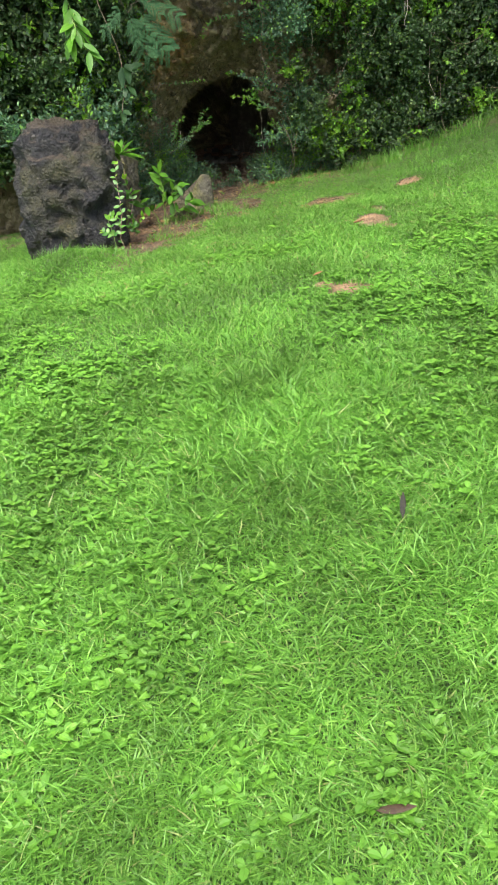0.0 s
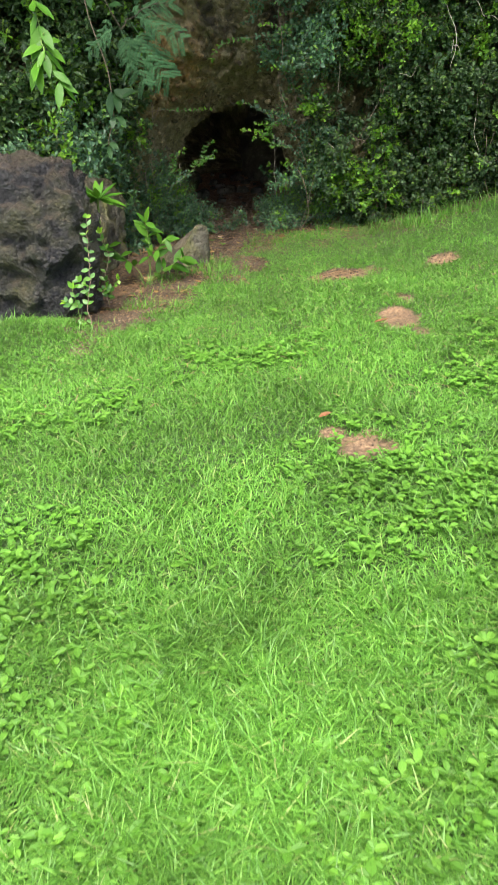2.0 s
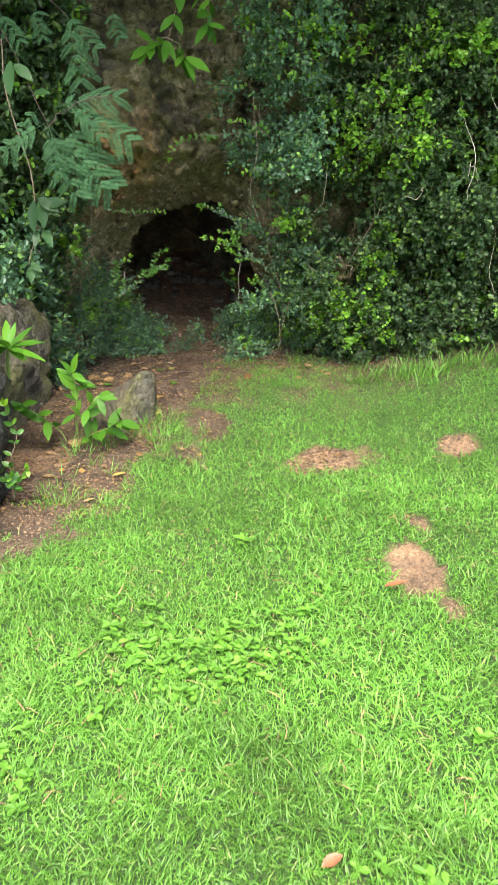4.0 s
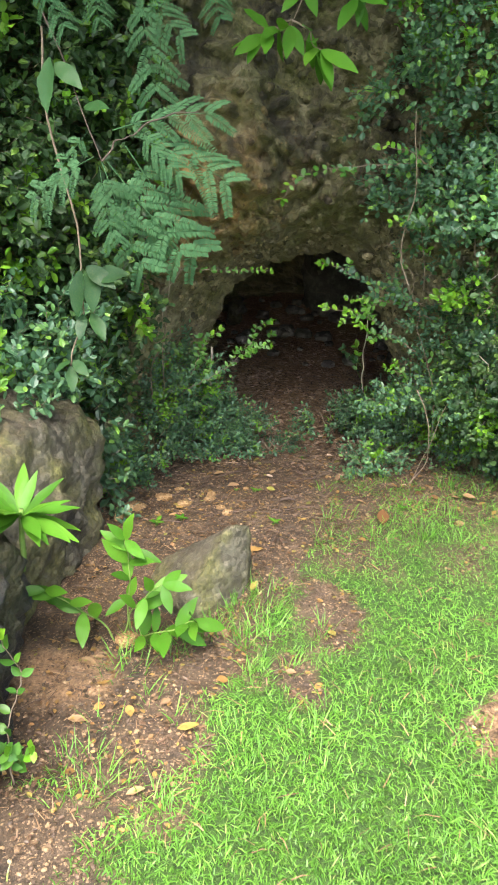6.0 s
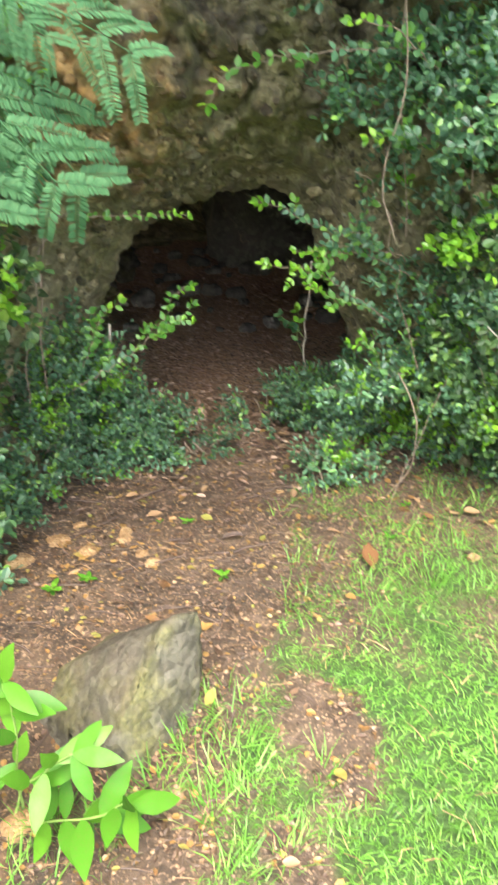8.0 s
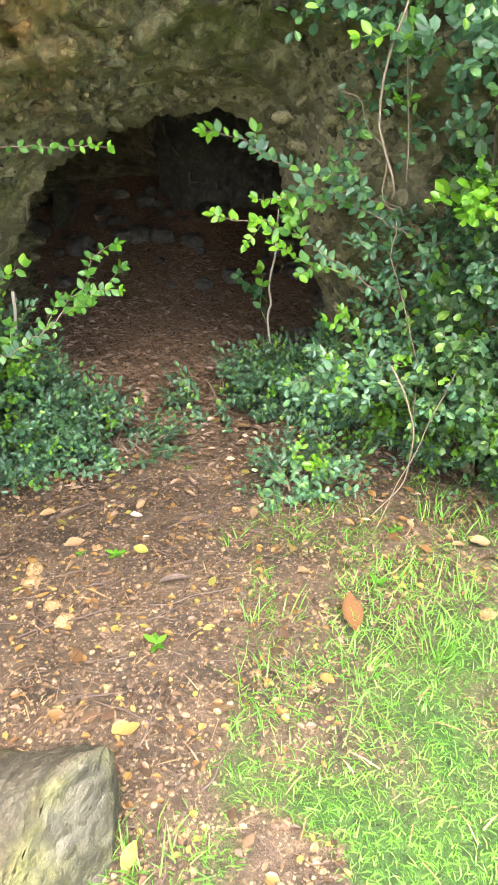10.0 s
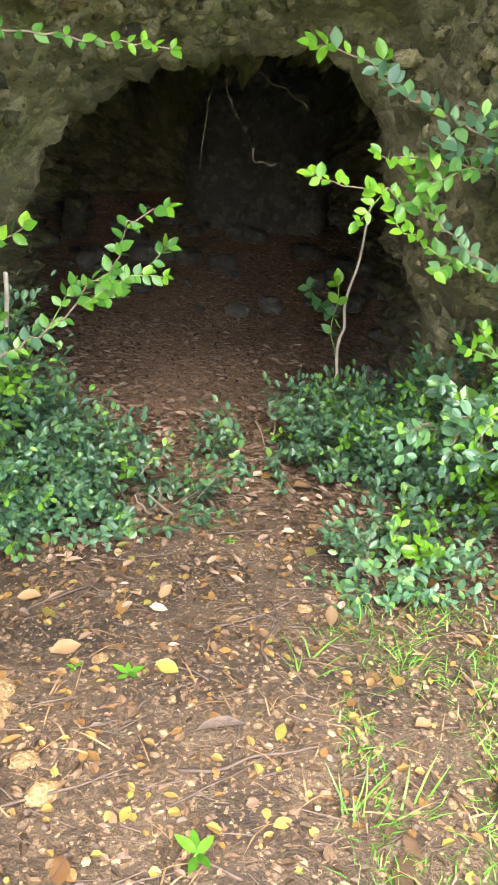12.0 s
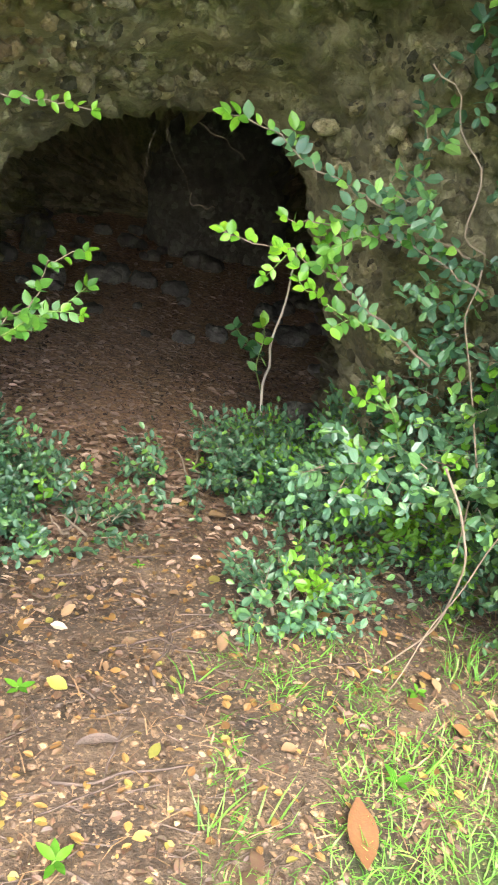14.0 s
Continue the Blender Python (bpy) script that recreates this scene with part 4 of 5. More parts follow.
for k in range(32):
    a = r.uniform(0, 2 * math.pi)
    up = r.uniform(-0.3, 0.9)
    ln = r.uniform(0.14, 0.22)
    part("leaf", sapling_leaf, rosette, basis=aim((-1.06 + 0.01 * math.cos(a), 6.85, 1.38), (math.cos(a), math.sin(a) - 0.3, up), (0, -0.3, 1), ln, ln * 0.26))
v, f = tube(bend((-1.08, 6.9, 1.15), (-1.06, 6.85, 1.4), 0, 0.004, 4, 1), [0.012, 0.008], 6)
part("stem", mesh_of("stem", v, f, green_stem, True), rosette)
creeper = thing("creeper", (-0.98, 6.1, 0.65), "green round-leaved creeper trailing down the boulder side", "creeper")
for k, line in enumerate(([(-0.99, 6.2, 1.32), (-0.97, 6.12, 1.15), (-0.95, 6.05, 0.98), (-0.97, 6.0, 0.8), (-0.93, 5.95, 0.68)],
                          [(-0.97, 6.45, 1.2), (-0.93, 6.5, 1.05), (-0.95, 6.42, 0.9), (-0.92, 6.4, 0.74)], [(-0.84, 6.35, 0.92), (-0.9, 6.4, 0.84), (-0.93, 6.45, 0.74)],
                          [(-1.02, 5.88, 0.95), (-1.0, 5.9, 0.82), (-0.98, 5.92, 0.67)])):
    leafy_branch(creeper, line, 0.056, 95 + k, 0.055, 0.04, 1.0, 1)

spray = thing("hanging_branch", (-1.7, 7.75, 2.85), "bright green hanging leafy twig above the boulder", "branch")
part("limb", mesh_of("limb", *tube(np.concatenate([bend((-1.75, 8.4, 2.6), (-1.5, 7.0, 3.0), 0, 0.02, 8, 2), bend((-1.45, 6.85, 3.02), (-1.28, 6.3, 2.9), 0, 0.01, 5, 3)]), [0.014, 0.005], 7), bark, True), spray)
for k, (a, b) in enumerate((((-1.28, 6.3, 2.9), (-1.12, 6.0, 2.2)), ((-1.14, 6.03, 2.28), (-1.04, 5.98, 2.06)), ((-1.12, 6.02, 2.3), (-1.16, 6.0, 2.16)))):
    shoot(spray, a, b, 4 if k == 0 else 2, 0.14, sapling_leaf, 100 + k, 0.02, 0.36, green_stem, 0.004, 0.6 if k == 0 else 0.3)
hanging = thing("hanging_branch", (-0.3, 8.5, 3.6), "bright green broad-leaved twig hanging before the cliff", "branch")
part("limb", mesh_of("limb", *tube(bend((-0.2, 9.0, 3.7), (-0.28, 8.1, 3.5), -0.05, 0.02, 7, 5), [0.014, 0.006], 7), bark, True), hanging)
for k, (a, b, pr) in enumerate((((-0.28, 8.1, 3.5), (-0.40, 7.88, 2.98), 2), ((-0.40, 7.88, 3.0), (-0.28, 7.82, 2.9), 3), ((-0.40, 7.88, 3.0), (-0.50, 7.85, 2.94), 3), ((-0.25, 8.05, 3.4), (-0.17, 7.85, 3.08), 3))):
    shoot(hanging, a, b, pr, 0.15, sapling_leaf, 105 + k, 0.0, 0.36, bark, 0.004, 0.5)
broad = thing("broad_leaved_plant", (-1.05, 7.75, 1.6), "large glossy dark green leaves hanging over the rocks", "plant")
BROAD = [((-1.07, 7.5, 2.078), (-1.08, 7.44, 1.922)), ((-1.051, 7.5, 2.089), (-0.936, 7.44, 2.041)), ((-1.041, 7.5, 2.08), (-1.002, 7.44, 1.949)), ((-1.031, 7.5, 2.053), (-0.898, 7.44, 2.091)), ((-1.059, 7.5, 1.914), (-1.06, 7.44, 1.836)), ((-1.029, 7.5, 1.917), (-0.961, 7.44, 1.846)), ((-1.11, 7.5, 1.727), (-1.141, 7.44, 1.708)), ((-1.099, 7.5, 1.728), (-1.029, 7.44, 1.699)), ((-1.109, 7.5, 1.707), (-1.08, 7.44, 1.632)), ((-1.183, 7.5, 2.774), (-1.19, 7.44, 2.614)), ((-1.165, 7.5, 2.759), (-1.064, 7.44, 2.696)), ((-1.064, 7.5, 2.628), (-0.974, 7.44, 2.638))]
for k, (a, b) in enumerate(BROAD):
    d = np.subtract(b, a)
    ln = max(0.085, float(np.linalg.norm(d)) * 1.05)
    part("leaf", dark_broad, broad, basis=aim(a, d, (0.5 * (k % 3 - 1), -0.9, 0.5), ln, ln * 0.5))
part("stem", mesh_of("stem", *tube(np.concatenate([bend((-1.3, 7.75, 2.9), BROAD[0][0], 0, 0.01, 6, 8), bend(BROAD[4][0], BROAD[8][0], 0, 0.01, 5, 9)]), [0.005, 0.003], 6), bark, True), broad)

# ---- feathery fronds ----
def frond_mesh(seed):
    """A twice-divided leaf, 1 long: a midrib with pairs of feathers of small leaflets."""
    r = np.random.default_rng(seed)
    at, al, up, ln, pieces = [], [], [], [], [tube(np.array([(0, s, -0.25 * s * s) for s in np.linspace(0, 1, 7)]), [0.008, 0.004], 5)]
    for k in range(5):
        s = 0.25 + 0.75 * k / 4
        base = np.array([0, s, -0.25 * s * s])
        for sign in (-1, 1):
            d = unit(np.array([sign * 0.85, 0.62, -0.2]) + r.normal(0, 0.22, 3))
            size = 0.5 * (1 - 0.3 * abs(k - 2) / 2) * r.uniform(0.75, 1.15)
            q = np.linspace(0, 1, 6)[:, None]
            line = base + d * q * size + np.array([0, 0, -0.45 * size]) * q * q
            pieces.append(tube(line, [0.004, 0.002], 4))
            side = unit(np.cross(d, (0, 0, 1)))
            for m in range(22):
                u = 0.06 + 0.92 * m / 21
                p = base + d * u * size + np.array([0, 0, -0.45 * size]) * u * u
                for e in (-1, 1):
                    at.append(p), al.append(side * e + d * 0.35 + np.array([0, 0, -0.15]) + r.normal(0, 0.12, 3)), up.append((0, 0, 1)), ln.append(0.075 * (1.05 - 0.6 * abs(u - 0.4)))
    leaf = scatter(LEAF, np.array(at), np.array(al), np.array(up, float), np.array(ln), 0.021)
    v_, f_ = joined(pieces + [leaf])
    return mesh_of("frond", v_, f_, frond_leaf)


fronds = [frond_mesh(s) for s in (1, 2, 3)]


def frond_branch(at, label, limbs, sprays):
    """Feathery leaves, each from its base to its tip, on thin limbs."""
    ob = thing("feathery_branch", at, label, "branch")
    r = np.random.default_rng(120)
    for k, (a, b) in enumerate(limbs):
        part("limb", mesh_of("limb", *tube(bend(a, b, -0.02, 0.006, 10, 120 + k), [0.0035, 0.0018], 7), dark_twig, True), ob)
    for k, (a, b) in enumerate(sprays):
        d = np.asarray(b, float) - np.asarray(a, float)
        ln = float(np.linalg.norm(d)) * 1.02
        part("frond", fronds[k % 3], ob, basis=aim(a, d + (0, 0, 0.12 * ln), np.array([0, -0.9, 0.45]) + r.normal(0, 0.12, 3), ln, max(ln * 0.9, 0.16)))
    return ob


FRONDS = [((-0.952, 7.25, 2.472), (-1.14, 7.22, 2.337)),
          ((-0.941, 7.3, 2.458), (-0.829, 7.27, 2.153)),
          ((-0.926, 7.22, 2.442), (-0.889, 7.19, 2.255)),
          ((-0.859, 7.38, 2.547), (-0.567, 7.35, 2.439)),
          ((-0.894, 7.42, 2.513), (-0.676, 7.39, 2.207)),
          ((-0.935, 7.4, 2.558), (-0.643, 7.37, 2.634)),
          ((-0.934, 7.34, 2.459), (-0.715, 7.31, 2.194)),
          ((-1.015, 7.4, 2.552), (-1.113, 7.37, 2.411)),
          ((-0.831, 7.3, 2.561), (-0.701, 7.27, 2.445))]
UPPER = [((-0.872, 7.45, 3.0), (-0.821, 7.42, 2.727)), ((-0.898, 7.45, 3.013), (-0.75, 7.42, 2.869)), ((-1.05, 7.5, 3.044), (-1.022, 7.47, 2.92)), ((-1.243, 7.5, 3.002), (-1.145, 7.47, 2.889)), ((-0.671, 7.6, 3.073), (-0.633, 7.57, 2.962))]
hub, top = FRONDS[1][0], (-1.3, 7.75, 2.95)
frond_branch(top, "grey-green feathery fronds arching before the cave", [(top, hub), (hub, FRONDS[3][0]), (FRONDS[3][0], FRONDS[5][1])], FRONDS)
frond_branch((-1.2, 7.9, 3.2), "grey-green feathery fronds hanging above the cave", [((-1.2, 7.9, 3.2), UPPER[0][0]), ((-1.2, 7.9, 3.2), UPPER[3][0])], UPPER)

# ---- grass and weeds ----
def lawn(count, box, seed, lo, hi, wide, cone=True):
    r = np.random.default_rng(seed)
    x, y = r.uniform(box[0], box[1], count), r.uniform(box[2], box[3], count)
    b = bareness(x, y)
    keep = r.uniform(0, 1, count) > np.clip(b * (1.05 + 0.9 * soft_noise(x, y, 13, 24)), 0, 1.02) + 0.12 * (soft_noise(x, y, 11, 21) > 0.75)
    keep &= (b < 0.97)
    keep &= (np.hypot((x + 1.41) / 0.36, (y - 6.42) / 0.45) > 1)
    reach = np.abs(x - 0.05) < 0.62 + 0.36 * y
    keep &= reach if cone else ~reach
    x, y, b = x[keep], y[keep], b[keep]
    n1 = len(x)
    a = r.uniform(0, 2 * math.pi, n1)
    lean_ = r.uniform(0.7, 4.2, n1)
    tall = (1 + 0.3 * soft_noise(x, y, 1.9, 22) + 0.25 * soft_noise(x, y, 6, 23)) * (1 - 0.35 * np.clip((y - 4.5) / 2, 0, 1))
    ln = r.uniform(lo, hi, n1) * np.clip(tall, 0.4, 1.6)
    at = np.stack([x, y, ground_z(x, y) - 0.004], -1)
    al = np.stack([np.cos(a) * lean_, np.sin(a) * lean_, np.ones(n1)], -1)
    return scatter(BLADE, at, al, np.tile((0.0, 0.0, 1.0), (n1, 1)) + r.normal(0, 0.3, (n1, 3)), ln, wide * r.uniform(0.6, 1.3, n1) * (1 - 0.4 * np.clip((y - 6) / 1.5, 0, 1)))


v, f = lawn(560000, (-2.9, 3.3, 0.3, 8.6), 200, 0.03, 0.085, 0.0045)
solo("lawn_grass", mesh_of("lawn_grass", v, f, grass_blade), "thick bright green lawn grass on the bank", "grass", kind="stuff")
v, f = lawn(140000, (-1.9, 2.1, 0.5, 3.4), 202, 0.05, 0.11, 0.0046)
solo("lawn_grass", mesh_of("lawn_grass", v, f, grass_blade), "longer bright green grass at the foot of the bank", "grass", kind="stuff")
v, f = lawn(190000, (-6.5, 7.5, -4.5, 7.6), 201, 0.06, 0.13, 0.011, False)
solo("lawn_grass", mesh_of("lawn_grass", v, f, grass_blade), "bright green grass around the bank", "grass", kind="stuff")


def tufts(spots, seed, blades, tall, wide=0.006):
    """Loose tufts of longer blades: x, y, radius."""
    r = np.random.default_rng(seed)
    out = []
    for cx, cy, rad in spots:
        n1 = int(blades * r.uniform(0.6, 1.3))
        a, q = r.uniform(0, 2 * math.pi, n1), rad * np.sqrt(r.uniform(0, 1, n1))
        x, y = cx + q * np.cos(a), cy + q * np.sin(a)
        b = a + r.normal(0, 0.7, n1)
        le = r.uniform(0.3, 1.7, n1)
        out.append(scatter(BLADE, np.stack([x, y, ground_z(x, y) - 0.003], -1), np.stack([np.cos(b) * le, np.sin(b) * le, np.ones(n1)], -1),
                           np.tile((0.0, 0.0, 1.0), (n1, 1)) + r.normal(0, 0.25, (n1, 3)), tall * r.uniform(0.5, 1.2, n1), wide * r.uniform(0.7, 1.2, n1)))
    return joined(out)


r = np.random.default_rng(210)
spots = [(r.uniform(-0.1, 0.9), r.uniform(7.7, 8.5), r.uniform(0.03, 0.08)) for _ in range(26)] + [(r.uniform(-0.5, -0.2), r.uniform(7.0, 7.45), 0.06) for _ in range(22)]
spots += [(r.uniform(-0.85, 0.0), r.uniform(6.2, 7.2), 0.05) for _ in range(40)] + [(r.uniform(-1.9, -0.9), 5.85 + r.normal(0, 0.08), 0.07) for _ in range(30)]
v, f = tufts(spots, 211, 20, 0.09, 0.0038)
edge_spots = [(q, float(np.interp(q, [0.9, 1.35, 1.8, 2.8], [8.0, 7.8, 7.64, 7.58])) - abs(r.normal(0, 0.16)), 0.07) for q in r.uniform(0.95, 2.8, 90)]
edge_grass = tufts(edge_spots, 212, 14, 0.17, 0.0045)
solo("grass_tufts", mesh_of("grass_tufts", v, f, grass_blade), "loose tufts of green grass on the bare earth", "grass", kind="stuff")
solo("hedge_grass", mesh_of("hedge_grass", *edge_grass, grass_blade), "taller loose grass along the foot of the hedge", "grass", kind="stuff")

r = np.random.default_rng(220)
x, y = r.uniform(-2, 2.3, 11000), r.uniform(0.6, 5.6, 11000)
want = soft_noise(x, y, 1.5, 31) + 0.6 * soft_noise(x, y, 4, 32) + 0.9 * np.exp(-((y - 3.4) / 1.6) ** 2) - 0.4
keep = (r.uniform(0, 1, 11000) < want) & (bareness(x, y) < 0.3)
x, y = x[keep], y[keep]
at, al, ln = [], [], []
for k in range(5):
    a = 2 * math.pi * k / 5 + r.uniform(0, 6, len(x)) * 0.3
    h = r.uniform(0.012, 0.04, len(x))
    at.append(np.stack([x, y, ground_z(x, y) + h], -1))
    al.append(np.stack([np.cos(a), np.sin(a), r.uniform(-0.1, 0.6, len(x))], -1))
    ln.append(r.uniform(0.018, 0.042, len(x)))
at, al, ln = np.concatenate(at), np.concatenate(al), np.concatenate(ln)
v, f = scatter(LEAF, at, al, np.tile((0.0, -0.15, 1.0), (len(at), 1)), ln, ln * 0.62)
solo("lawn_weeds", mesh_of("lawn_weeds", v, f, weed_leaf), "broad-leaved green weeds spreading over the lawn", "weeds", kind="stuff")

# ---- litter on the path ----
def on_path(count, box, seed, least=0.5):
    r = np.random.default_rng(seed)
    x, y = r.uniform(box[0], box[1], count), r.uniform(box[2], box[3], count)
    keep = bareness(x, y) > least * r.uniform(0.6, 1.2, count)
    return x[keep], y[keep], r


x, y, r = on_path(8800, (-1.2, 1.2, 6.2, 9.5), 230)
n1 = len(x)
at = np.stack([x, y, ground_z(x, y) + r.uniform(0.002, 0.012, n1)], -1)
a = r.uniform(0, 6.28, n1)
ln = r.uniform(0.010, 0.045, n1) * np.where(y > 8.9, 1.0, 0.6)
v, f = scatter(LEAF, at, np.stack([np.cos(a), np.sin(a), r.normal(0, 0.15, n1)], -1), np.tile((0.0, 0.0, 1.0), (n1, 1)) + r.normal(0, 0.25, (n1, 3)), ln, ln * r.uniform(0.4, 0.75, n1))
solo("leaf_litter", mesh_of("leaf_litter", v, f, litter_brown), "brown dead leaf litter covering the cave path", "litter", kind="stuff")
x, y, r = on_path(2200, (-1.1, 1.1, 6.3, 8.9), 231)
n1 = len(x)
at = np.stack([x, y, ground_z(x, y) + r.uniform(0.004, 0.014, n1)], -1)
a = r.uniform(0, 6.28, n1)
ln = r.uniform(0.010, 0.024, n1)
v, f = scatter(LEAF, at, np.stack([np.cos(a), np.sin(a), r.normal(0, 0.15, n1)], -1), np.tile((0.0, 0.0, 1.0), (n1, 1)) + r.normal(0, 0.2, (n1, 3)), ln, ln * r.uniform(0.6, 0.9, n1))
solo("leaf_litter", mesh_of("leaf_litter", v, f, litter_yellow), "small yellow fallen leaves strewn on the path", "litter", kind="stuff")

r = np.random.default_rng(235)
x, y = r.uniform(-1.1, 0.8, 11000), r.uniform(8.3, 12.0, 11000)
keep = r.uniform(0, 1, 11000) < np.clip((y - 8.45) / 0.8, 0.04, 1)
x, y = x[keep], y[keep]
n1 = len(x)
a = r.uniform(0, 6.28, n1)
ln = r.uniform(0.012, 0.042, n1)
v, f = scatter(LEAF, np.stack([x, y, ground_z(x, y) + r.uniform(0.004, 0.016, n1)], -1), np.stack([np.cos(a), np.sin(a), r.normal(0, 0.15, n1)], -1), np.tile((0.0, 0.0, 1.0), (n1, 1)) + r.normal(0, 0.25, (n1, 3)), ln, ln * r.uniform(0.4, 0.7, n1))
solo("leaf_litter", mesh_of("leaf_litter", v, f, cave_litter), "pale brown dry leaves carpeting the cave floor", "litter", kind="stuff")

bm = bmesh.new()
bmesh.ops.create_icosphere(bm, subdivisions=1, radius=0.5)
for q in bm.verts:
    q.co *= 1 + 0.22 * noise.noise(q.co * 5)
    q.co.z *= 0.7
bm.verts.ensure_lookup_table()
PEBBLE = (np.array([q.co[:] for q in bm.verts]), [np.array([[q.index for q in fc.verts] for fc in bm.faces])])
bm.free()
x, y, r = on_path(24000, (-1.2, 1.3, 6.0, 10.5), 232, 0.4)
n1 = len(x)
size = 0.004 + 0.014 * r.uniform(0, 1, n1) ** 3
a = r.uniform(0, 6.28, n1)
v, f = scatter(PEBBLE, np.stack([x, y, ground_z(x, y) + size * 0.15], -1), np.stack([np.cos(a), np.sin(a), r.normal(0, 0.2, n1)], -1), np.tile((0.0, 0.0, 1.0), (n1, 1)), size * r.uniform(0.9, 1.5, n1), size)
xs, ys = r.uniform(0.2, 1.6, 2500), r.uniform(4.0, 7.0, 2500)
ok = tanness(xs, ys) > 0.3
xs, ys = xs[ok], ys[ok]
s2 = r.uniform(0.004, 0.012, len(xs))
v2, f2 = scatter(PEBBLE, np.stack([xs, ys, ground_z(xs, ys) + s2 * 0.15], -1), r.normal(size=(len(xs), 3)) * (1, 1, 0.1), np.tile((0.0, 0.0, 1.0), (len(xs), 1)), s2, s2)
v, f = joined([(v, f), (v2, f2)])
solo("gravel", mesh_of("gravel", v, f, pebble_mix), "small tan pebbles and grit in the brown earth", "gravel", kind="stuff")

fallen = [big_leaf("fallen_leaf", m, 5, c, d) for m, c, d in ((litter_yellow, -0.15, 0.3), (litter_yellow, 0.1, 0.1), (litter_tan, -0.3, 0.5), (litter_brown, 0.2, -0.2), (litter_yellow, -0.25, 0.4))]
NAMES = ["small yellow fallen leaf on the brown path", "flat yellow fallen leaf on the brown path", "curled tan dead leaf on the ground", "brown dead leaf lying on the path", "curled yellow fallen leaf on the ground"]
x, y, r = on_path(420, (-1.0, 0.9, 6.4, 9.3), 233)
for k in range(min(230, len(x))):
    m = int(r.integers(0, 5))
    a, ln = r.uniform(0, 6.28), r.uniform(0.022, 0.05) * (1.35 if m in (2, 3) else 1)
    solo("fallen_leaf", fallen[m], NAMES[m], "leaf", "fallen leaves on the path",
         at=aim((x[k], y[k], float(ground_z(x[k], y[k])) + 0.009), (math.cos(a), math.sin(a), r.normal(0, 0.12)), (r.normal(0, 0.15), r.normal(0, 0.15), 1), ln, ln * r.uniform(0.5, 0.8)))


def lay(x_, y_, turn, length, wide, mesh, label, name="fallen_leaf", lift=0.012, category="leaf"):
    z = float(ground_z(x_, y_)) + lift
    dz = (float(ground_z(x_ + 0.05 * math.cos(turn), y_ + 0.05 * math.sin(turn))) + lift - z) / 0.05
    solo(name, mesh, label, category, at=aim((x_, y_, z), (math.cos(turn), math.sin(turn), dz), (0, 0, 1), length, wide))


broad_dead = big_leaf("fallen_leaf", litter_orange, 6, -0.25, 0.35)
lay(0.21, 7.88, 1.5, 0.125, 0.062, broad_dead, "large tan dead leaf lying among grass blades")
lay(0.31, 1.36, 0.1, 0.09, 0.03, fallen[3], "brown dead leaf lying in the lawn", lift=0.05)
lay(-0.33, 7.35, 1.2, 0.06, 0.035, fallen[0], "bright yellow fallen leaf beside the slab", lift=0.03)
lay(-0.49, 6.66, 0.2, 0.07, 0.04, fallen[0], "orange-yellow fallen leaf on the earth", lift=0.02)
rusty = big_leaf("fallen_leaf", litter_rust, 5, -0.3, 0.5)
lay(0.375, 4.41, 0.4, 0.06, 0.04, rusty, "rust-red dead leaf in the lawn", lift=0.03)
lay(0.72, 5.55, 0.1, 0.09, 0.04, rusty, "curled red-brown dead leaf in the grass", lift=0.04)
lay(0.50, 2.18, 1.4, 0.13, 0.022, big_leaf("feather", feather_dark, 6, 0.1, 0.4), "dark brown feather lying in the grass", "feather", 0.05, "feather")

r = np.random.default_rng(270)
x, y = r.uniform(-1.1, 1.6, 9000), r.uniform(4.6, 8.7, 9000)
keep = r.uniform(0.0, 1, 9000) < 0.15 + bareness(x, y) * 0.2 * (soft_noise(x, y, 4, 72) > -0.4)
x, y = x[keep], y[keep]
n1 = len(x)
a = r.uniform(0, 6.28, n1)
v, f = scatter(BLADE, np.stack([x, y, ground_z(x, y) + r.uniform(0.003, 0.03, n1) * (bareness(x, y) < 0.5) + 0.004], -1), np.stack([np.cos(a), np.sin(a), r.uniform(-0.05, 0.25, n1)], -1),
               np.tile((0.0, 0.0, 1.0), (n1, 1)) + r.normal(0, 0.2, (n1, 3)), r.uniform(0.03, 0.09, n1), r.uniform(0.0015, 0.004, n1))
solo("dry_grass", mesh_of("dry_grass", v, f, litter_tan), "dry straw-coloured grass blades lying on the bank", "grass", kind="stuff")

# twigs on the ground
x, y, r = on_path(160, (-1.0, 0.8, 6.6, 9.6), 240, 0.8)
for k in range(min(90, len(x))):
    a, ln = r.uniform(0, 3.14), r.uniform(0.06, 0.24)
    rad = r.uniform(0.0014, 0.0038)
    e = (x[k] + ln * math.cos(a), y[k] + ln * math.sin(a))
    pts = bend((x[k], y[k], 0), (*e, 0), 0, ln * 0.03, 6, 300 + k)
    pts[:, 2] = ground_z(pts[:, 0], pts[:, 1]) + rad + 0.004
    solo("twig", mesh_of("twig", *tube(pts, [rad, rad * 0.6], 5), dark_twig, True), "thin dark dead twig lying on the path", "twig", "twigs on the path")

